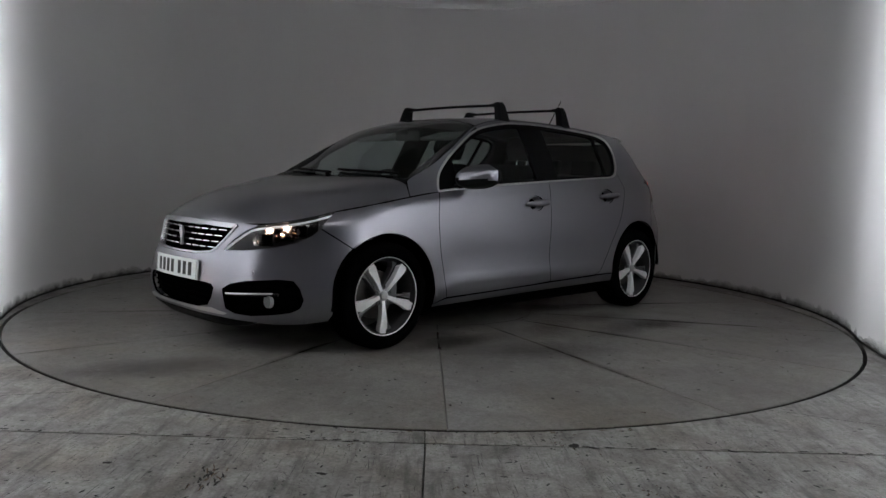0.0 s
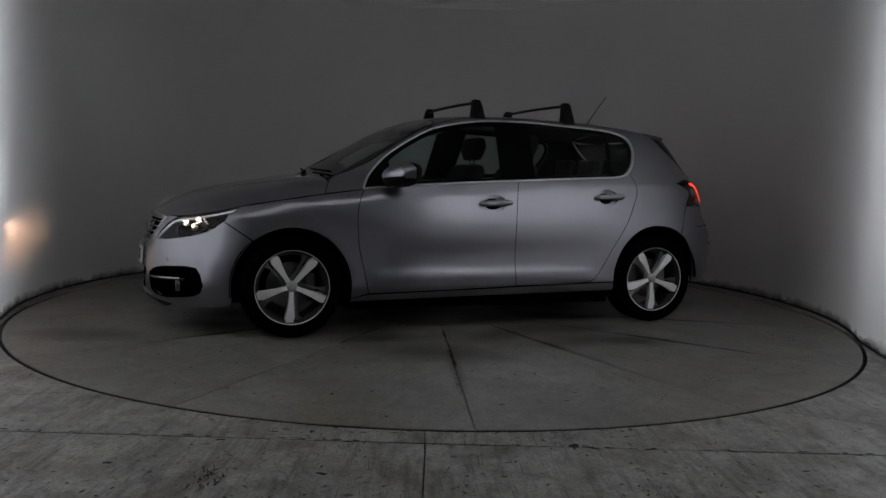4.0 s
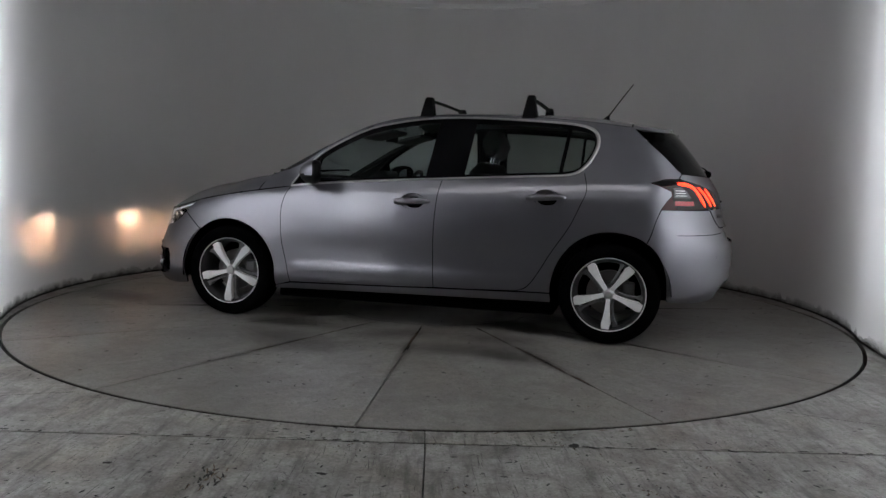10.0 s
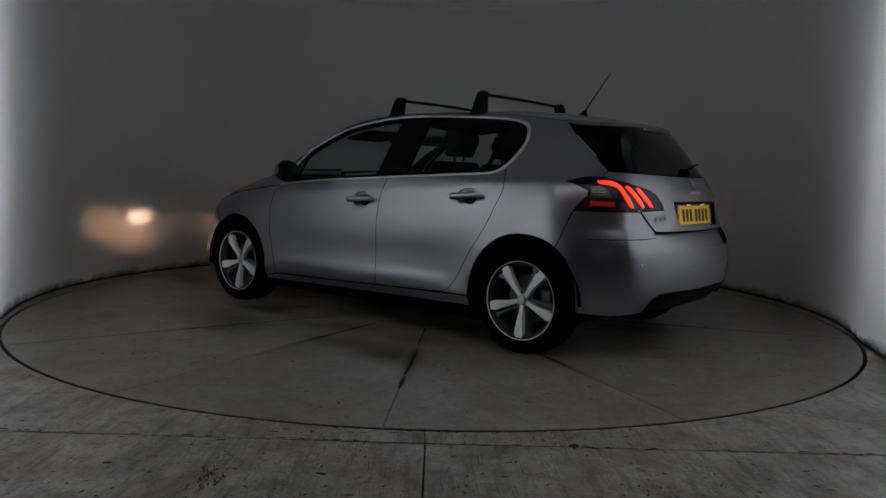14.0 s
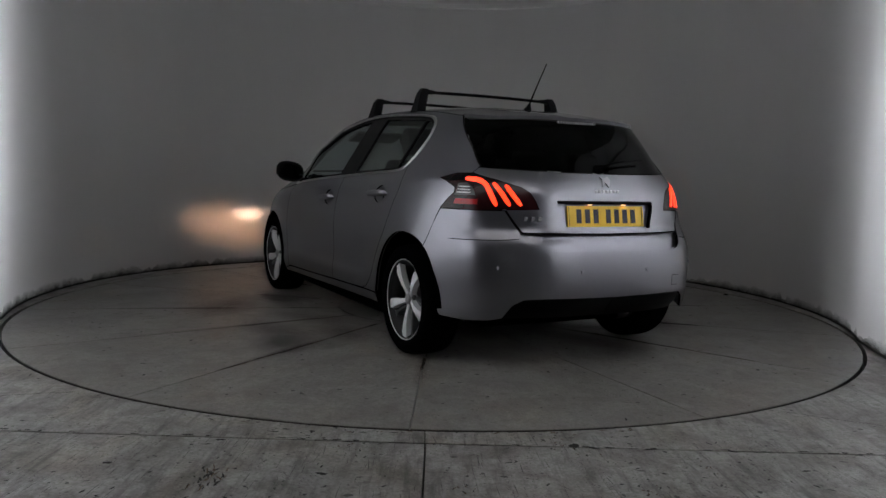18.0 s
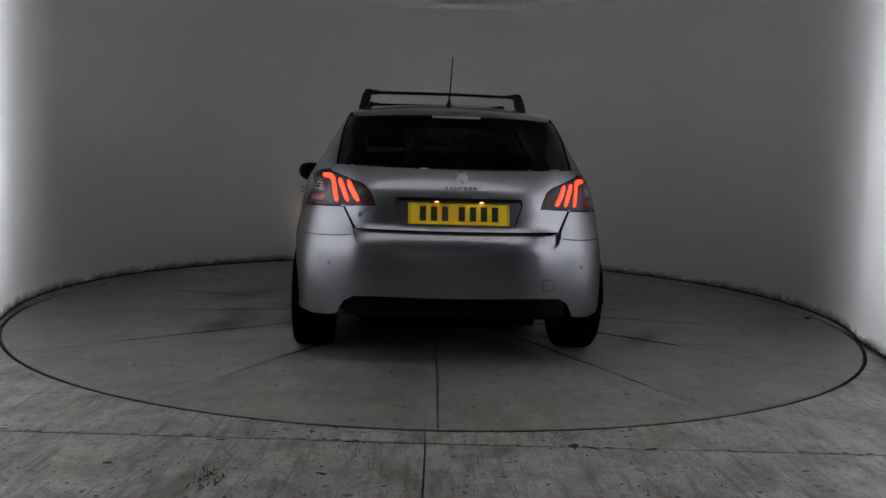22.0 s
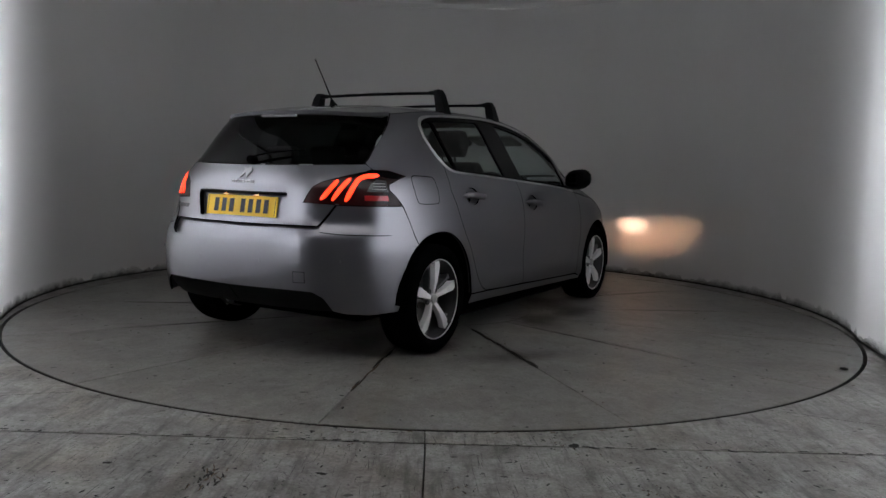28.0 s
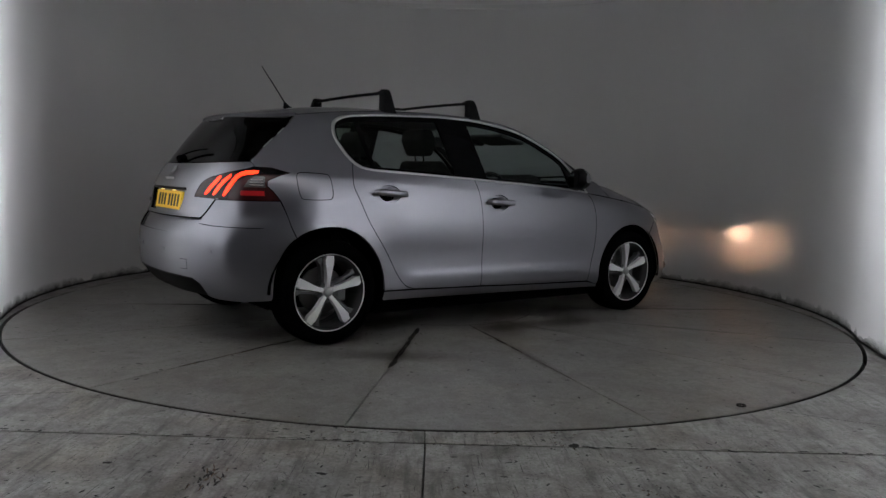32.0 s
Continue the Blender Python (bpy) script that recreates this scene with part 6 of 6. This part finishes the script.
def build_tail():
    bay = sheet("plate_recess", [PLATE_BAY], wrap, M["paint"], car, "recess for the rear number plate", both=True, shrink=-0.004, depth=0.0, lift=-0.030)
    number_plate("rear_number_plate", M["yellow_plate"], Matrix.Translation((-1.982, 0, 0.8275)) @ Matrix.Rotation(radians(9.5), 4, "Y"), -1)
    bm = bmesh.new()
    add_tube(bm, [on_rear(y, 0.903, -0.004) for y in np.linspace(-0.315, 0.315, 13)], 0.011, 8, 0.8)
    part("tailgate_lip", bm, M["black"], car, "black grip over the number plate", 60)
    for y in (0.115, -0.115):
        bm = bmesh.new()
        p = on_rear(y, 0.893, -0.008)
        add_box(bm, (p.x - 0.004, y - 0.009, p.z - 0.004), (p.x + 0.012, y + 0.009, p.z), 0.002)
        part("plate_lamp", bm, M["plate_glow"], bay, "warm number plate lamp")
    # badge and lettering as plain shapes
    bm = bmesh.new()
    p = on_rear(-0.01, 1.010, 0.004)
    add_prism(bm, [(-0.036, 0.008), (-0.012, -0.034), (0.004, -0.006), (0.034, -0.034), (0.018, 0.012), (0.034, 0.030), (0.0, 0.022), (-0.02, 0.034)], -0.003, 0.003, "yz", Matrix.Translation(p) @ Matrix.Rotation(radians(28), 4, "Y"))
    part("rear_emblem", bm, M["emblem"], car, "plain chrome emblem")
    bm = bmesh.new()
    for k in range(7):
        p = on_rear(0.068 - k * 0.0245, 0.960, 0.002)
        add_box(bm, (p.x - 0.002, p.y - 0.008, p.z - 0.008), (p.x + 0.002, p.y + 0.008, p.z + 0.008), 0.002)
    part("maker_lettering", bm, M["satin"], car, "row of small chrome bars")
    bm = bmesh.new()
    for k in range(3):
        p = on_rear(0.500 - k * 0.036, 0.812, 0.002)
        add_box(bm, (p.x - 0.002, p.y - 0.013, p.z - 0.012), (p.x + 0.002, p.y + 0.013, p.z + 0.012), 0.003, Matrix.Identity(4))
    part("model_lettering", bm, M["alloy_dark"], car, "three small dark bars")
    for y, z in ((0.655, 0.563), (-0.655, 0.563), (0.22, 0.545), (-0.22, 0.545)):
        bm = bmesh.new()
        p = on_rear(y, z, 0.001)
        add_revolve(bm, [(0.010, 0.004), (0.010, -0.0015), (0.0003, -0.002)], "x", 14, p)
        part("parking_sensor", bm, M["paint"], car)
    tow = sheet("tow_eye_cover", [rear((0.437, 0.450), (0.495, 0.450), (0.495, 0.503), (0.437, 0.503))], wrap, M["paint"], car, "square tow eye cover", side=-1, shrink=0.0, depth=0.003, lift=0.0035, gap=0.03)
    sheet("tow_eye_seam", [rear((0.434, 0.447), (0.498, 0.447), (0.498, 0.506), (0.434, 0.506))], wrap, M["shell"], tow, "thin dark seam", side=-1, shrink=0.0, depth=0.0, lift=0.0015, gap=0.03)
    # crease's shade laid on as a dark strip, from tailgate step round bumper shoulder
    for s in (1, -1):
        strip_on_tail("bumper_crease", [at_y(0.545, 0.712, False), at_y(0.62, 0.704, False), at_y(0.70, 0.700, False), at_x(-1.80, 0.698), at_x(-1.70, 0.697)], 0.0022, M["shell"], car, s, 0.0008, "thin dark strip for the shade in the bumper crease")
    # high brake lamp under the spoiler
    bm = bmesh.new()
    add_tube(bm, [(-1.690 + 0.15 * y * y, y, 1.338) for y in np.linspace(-0.13, 0.13, 9)], 0.0085, 6, 0.9)
    hb = part("high_brake_lamp", bm, M["brake_lens"], car, "clear ribbed high brake lamp", 60)
    for y in np.linspace(-0.12, 0.12, 15):
        bm = bmesh.new()
        add_box(bm, (-1.7005 + 0.15 * y * y, y - 0.003, 1.331), (-1.692 + 0.15 * y * y, y + 0.003, 1.345))
        part("lamp_rib", bm, M["alloy_dark"], hb)
    # dark underside of the spoiler
    V, F = [], []
    n = 20
    for k in range(n + 1):
        y = -0.50 + k / n
        a = Vector((-1.662 + 0.25 * y * y, y, ROOF_MID(-1.66) - 0.042 * (abs(y) / 0.58) ** 2.6))
        V += [(a.x, y, a.z - 0.016), (a.x + 0.09, y, a.z - 0.022)]
    for k in range(n):
        F.append((2 * k, 2 * k + 1, 2 * k + 3, 2 * k + 2))
    mesh_ob("spoiler_underside", V, F, M["black"], car, "black underside of the spoiler")
    # rear wiper
    bm = bmesh.new()
    pts = [on_rear(y, z, 0.022) for y, z in ((0.0, 1.082), (-0.10, 1.102), (-0.22, 1.118), (-0.34, 1.126))]
    add_tube(bm, rounded([tuple(p) for p in pts], 4), 0.007, 6, 0.6)
    wp = part("rear_wiper", bm, M["tyre"], car, "black rear wiper")
    bm = bmesh.new()
    p = on_rear(0.0, 1.080, 0.0)
    add_revolve(bm, [(0.024, 0.02), (0.024, -0.022), (0.014, -0.034), (0.0003, -0.035)], "x", 16, p)
    part("wiper_pivot", bm, M["tyre"], wp)


# ---- mirrors, roof bars, aerial ----
def build_mirrors():
    for s in (1, -1):
        bm = bmesh.new()
        bmesh.ops.create_uvsphere(bm, u_segments=28, v_segments=18, radius=1.0)
        for v in bm.verts:
            x, y, z = v.co
            y, z = math.copysign(abs(y) ** 0.82, y), math.copysign(abs(z) ** 0.82, z)
            px = 0.090 * x if x > 0 else 0.085 * max(x, -0.75)
            grow = 1.0 + 0.06 * (x < 0)
            v.co = Vector((0.652 + px - 0.055 * y, s * (0.945 + 0.120 * y * grow), 1.020 + 0.073 * z * grow + 0.012 * y - 0.015 * x * (z > 0)))
        bmesh.ops.recalc_face_normals(bm, faces=bm.faces)
        cap = bm.copy()
        bmesh.ops.delete(cap, geom=[f for f in cap.faces if f.calc_center_median().z < 1.006 or f.calc_center_median().x + 0.39 * (abs(f.calc_center_median().y) - 0.955) < 0.640], context="FACES")
        mir = part("door_mirror", cap, M["paint"], car, "grey door mirror with a black foot and housing", 60)
        bmesh.ops.delete(bm, geom=[f for f in bm.faces if not (f.calc_center_median().z < 1.006 or f.calc_center_median().x + 0.39 * (abs(f.calc_center_median().y) - 0.955) < 0.640)], context="FACES")
        part("mirror_housing", bm, M["black"], mir, "black lower housing", 60)
        bm = bmesh.new()
        ring = [(math.copysign(0.096 * abs(math.cos(a)) ** 0.75, math.cos(a)), math.copysign(0.052 * abs(math.sin(a)) ** 0.75, math.sin(a))) for a in np.linspace(0, 2 * math.pi, 29)[:-1]]
        add_prism(bm, [(s * (0.945 + a), 1.018 + b + 0.10 * a) for a, b in ring], 0.5835, 0.5875, "yz")
        for v in bm.verts:
            v.co.x -= 0.39 * (abs(v.co.y) - 0.957)
        part("mirror_glass", bm, M["mirror"], mir, "mirror glass", 40)
        bm = bmesh.new()
        add_tube(bm, [(0.70, s * 0.80, 0.955), (0.695, s * 0.85, 0.962), (0.675, s * 0.90, 0.985), (0.66, s * 0.93, 1.01)], [0.036, 0.034, 0.030, 0.03], 10, 0.5)
        part("mirror_foot", bm, M["black"], mir, "black mirror foot", 60)


def build_roof_bars():
    for x, z in ((-0.022, 1.550), (-0.730, 1.566)):
        bm = bmesh.new()
        add_tube(bm, [(x, y, z - 0.014 + 0.006 * (1 - (y / 0.47) ** 2)) for y in np.linspace(-0.47, 0.47, 13)], 0.018, 10, 0.55)
        bar = tagged(part("roof_bar", bm, M["black"], car, "black aero roof bar", 60))
        for s in (1, -1):
            rows = []
            bm = bmesh.new()
            za = RAIL(x) - 0.022
            ya = edge_y(RAIL, x)
            for f, hw in ((0.0, 0.060), (0.15, 0.056), (0.5, 0.043), (0.8, 0.033), (0.95, 0.028), (1.0, 0.020)):
                zz = za + (z + 0.008 - za) * f
                yo = ya + 0.012 - (ya + 0.012 - 0.520) * f - 0.012 * max(f - 0.8, 0) * 5
                yi = ya - 0.045 - (ya - 0.045 - 0.462) * f
                if f > 0.97:
                    yi += 0.008
                rows.append([bm.verts.new((x + hw * a * k, s * y, zz)) for a, y, k in ((-1, yo, 0.85), (1, yo, 0.85), (1, (yo + yi) / 2, 1.0), (1, yi, 0.9), (-1, yi, 0.9), (-1, (yo + yi) / 2, 1.0))])
            for a, b in zip(rows, rows[1:]):
                for k in range(6):
                    bm.faces.new((a[k], a[(k + 1) % 6], b[(k + 1) % 6], b[k]))
            bm.faces.new(rows[0])
            bm.faces.new(rows[-1][::-1])
            bmesh.ops.recalc_face_normals(bm, faces=bm.faces)
            part("bar_foot", bm, M["black"], bar, "black foot clamped to the roof edge", 35)
            bm = bmesh.new()
            add_tube(bm, [(x, s * 0.485, z - 0.010), (x, s * 0.455, z - 0.011), (x, s * 0.42, z - 0.011)], [0.030, 0.026, 0.020], 10, 0.6)
            part("bar_cap", bm, M["black"], bar, "", 60)


def build_aerial():
    zb = ROOF_MID(-1.19)
    bm = bmesh.new()
    rows = []
    for f, l, w in ((0.0, 0.045, 0.020), (0.25, 0.036, 0.016), (0.6, 0.020, 0.010), (1.0, 0.008, 0.006)):
        cx, z = -1.185 - 0.030 * f, zb - 0.006 + 0.045 * f
        rows.append([bm.verts.new((cx + l * math.cos(a), w * math.sin(a), z)) for a in np.linspace(0, 2 * math.pi, 13)[:-1]])
    for a, b in zip(rows, rows[1:]):
        for k in range(12):
            bm.faces.new((a[k], a[(k + 1) % 12], b[(k + 1) % 12], b[k]))
    bm.faces.new(rows[-1])
    base = part("aerial", bm, M["black"], car, "black roof aerial on a small foot", 60)
    bm = bmesh.new()
    add_tube(bm, [(-1.213, 0, zb + 0.034), (-1.30, 0, 1.598), (-1.378, 0, 1.703)], [0.005, 0.0038, 0.0032], 8)
    part("aerial_rod", bm, M["black"], base)


# ---- cabin ----
def cushion(name, outline, y0, y1, material, parent, bevel=0.03, label=""):
    bm = bmesh.new()
    add_prism(bm, outline, y0, y1, "xz")
    bmesh.ops.bevel(bm, geom=list(bm.edges), offset=bevel, segments=3, profile=0.6, affect="EDGES")
    return part(name, bm, material, parent, label, 50)


def build_cabin():
    for yc, dx in ((0.36, 0.10), (-0.36, 0.20)):
        def moved(outline):
            return [(x + dx, z) for x, z in outline]
        seat = cushion("front_seat", moved([(0.16, 0.42), (0.20, 0.50), (0.16, 0.56), (-0.22, 0.52), (-0.34, 0.50), (-0.30, 0.36)]), yc - 0.25, yc + 0.25, M["seat"], car, 0.03, "dark cloth front seat")
        cushion("seat_back", moved([(-0.20, 0.50), (-0.30, 0.48), (-0.42, 0.60), (-0.585, 1.06), (-0.565, 1.12), (-0.50, 1.12), (-0.44, 1.06), (-0.34, 0.75)]), yc - 0.235, yc + 0.235, M["seat"], seat, 0.035)
        cushion("headrest", moved([(-0.535, 1.150), (-0.585, 1.155), (-0.635, 1.26), (-0.61, 1.335), (-0.54, 1.335), (-0.495, 1.25)]), yc - 0.135, yc + 0.135, M["seat"], seat, 0.025)
        for dy in (-0.05, 0.05):
            bm = bmesh.new()
            add_tube(bm, [(-0.545 + dx, yc + dy, 1.08), (-0.56 + dx, yc + dy, 1.18)], 0.007, 8)
            part("headrest_post", bm, M["chrome"], seat, "chrome headrest post")
    bench = cushion("rear_seat", [(-0.62, 0.42), (-0.62, 0.56), (-1.05, 0.52), (-1.05, 0.40)], -0.62, 0.62, M["seat"], car, 0.03, "dark cloth rear bench")
    cushion("bench_back", [(-1.0, 0.50), (-1.10, 0.48), (-1.28, 1.02), (-1.25, 1.06), (-1.17, 1.05)], -0.60, 0.60, M["seat"], bench, 0.03)
    for yc in (0.38, 0.0, -0.38):
        cushion("headrest", [(-1.20, 1.05), (-1.25, 1.05), (-1.285, 1.16), (-1.26, 1.185), (-1.215, 1.18)], yc - 0.12, yc + 0.12, M["seat"], bench, 0.02)
    cushion("dashboard", [(1.02, 0.90), (0.90, 0.975), (0.62, 0.985), (0.52, 0.94), (0.56, 0.70), (0.72, 0.45), (1.0, 0.45)], -0.72, 0.72, M["trim"], car, 0.03, "black dashboard")
    cushion("instrument_hood", [(0.70, 0.97), (0.62, 1.045), (0.53, 1.045), (0.50, 0.95)], -0.52, -0.20, M["trim"], car, 0.025, "black instrument hood")
    bm = bmesh.new()
    mm = Matrix.Translation((0.36, -0.36, 0.90)) @ Matrix.Rotation(radians(-25), 4, "Y")
    ring = [mm @ Vector((0, 0.17 * math.cos(a), 0.165 * math.sin(a))) for a in np.linspace(0, 2 * math.pi, 33)[:-1]]
    add_tube(bm, ring, 0.015, 8, 1, Vector((1, 0, 0.3)), True)
    sw = part("steering_wheel", bm, M["trim"], car, "black steering wheel", 60)
    bm = bmesh.new()
    add_box(bm, (-0.02, -0.16, -0.02), (0.01, 0.16, 0.02), 0.008, mm)
    add_box(bm, (-0.03, -0.07, -0.06), (0.02, 0.07, 0.05), 0.02, mm)
    part("wheel_hub", bm, M["trim"], sw)
    bm = bmesh.new()
    add_box(bm, (0.40, -0.12, 1.265), (0.43, 0.12, 1.335), 0.014)
    add_box(bm, (0.43, -0.03, 1.31), (0.50, 0.03, 1.345), 0.01)
    part("cabin_mirror", bm, M["trim"], car, "black interior mirror with sensor box")
    # dark linings inside the pillars and quarters, and the doors' inner cards
    for s in (1, -1):
        sheet("pillar_lining", [side_pts(*SIDE_FRAME)], wrap, M["trim"], car, "dark pillar and quarter lining", side=s, shrink=0.004, depth=0.0, lift=-0.022, gap=0.05)
        for name, outline in (("front_door_card", DOOR_FRONT), ("rear_door_card", side_pts(*DOOR_REAR))):
            sheet(name, [outline], wrap, M["trim"], car, "dark inner door card", side=s, shrink=0.02, depth=0.0, lift=-0.07, gap=0.06)
        bm = bmesh.new()
        add_tube(bm, [(1.00, s * 0.70, 1.0), (0.66, s * 0.655, 1.19), (0.34, s * 0.60, 1.335)], [0.022, 0.026, 0.03], 8, 0.8)
        part("pillar_cover", bm, M["trim"], car, "dark windscreen pillar cover", 60)
    for s in (0.36, -0.36):
        bm = bmesh.new()
        add_box(bm, (0.18, s - 0.19, -0.012), (0.40, s + 0.19, 0.012), 0.01, Matrix.Translation((0.06, 0, 1.37)) @ Matrix.Rotation(radians(14), 4, "Y"))
        part("sun_visor", bm, M["lining"], car, "folded sun visor")
    bm = bmesh.new()
    add_box(bm, (-1.75, -0.70, 0.34), (0.95, 0.70, 0.40), 0.01)
    part("cabin_floor", bm, M["shell"], car, "dark cabin floor")
    bm = bmesh.new()
    add_box(bm, (-1.78, -0.60, 0.98), (-1.27, 0.60, 1.0), 0.006)
    part("parcel_shelf", bm, M["trim"], car, "dark parcel shelf")


build_glazing()
build_headlamps()
build_tail_lamps()
build_nose()
build_tail()
build_mirrors()
build_roof_bars()
build_aerial()
build_cabin()


# ---- what moves: the turntable and the car on it turn steadily ----
def motions():
    rows_t, rows_c = [], []
    off = Matrix.Translation((-0.044, 0.045, 0))
    for k in range(33):
        r = Matrix.Rotation(radians(223.68 - 5.8795 * k), 4, "Z")
        rows_t.append((float(k), r))
        rows_c.append((float(k), r @ off))
    walk(turntable, rows_t)
    walk(car, rows_c)


motions()
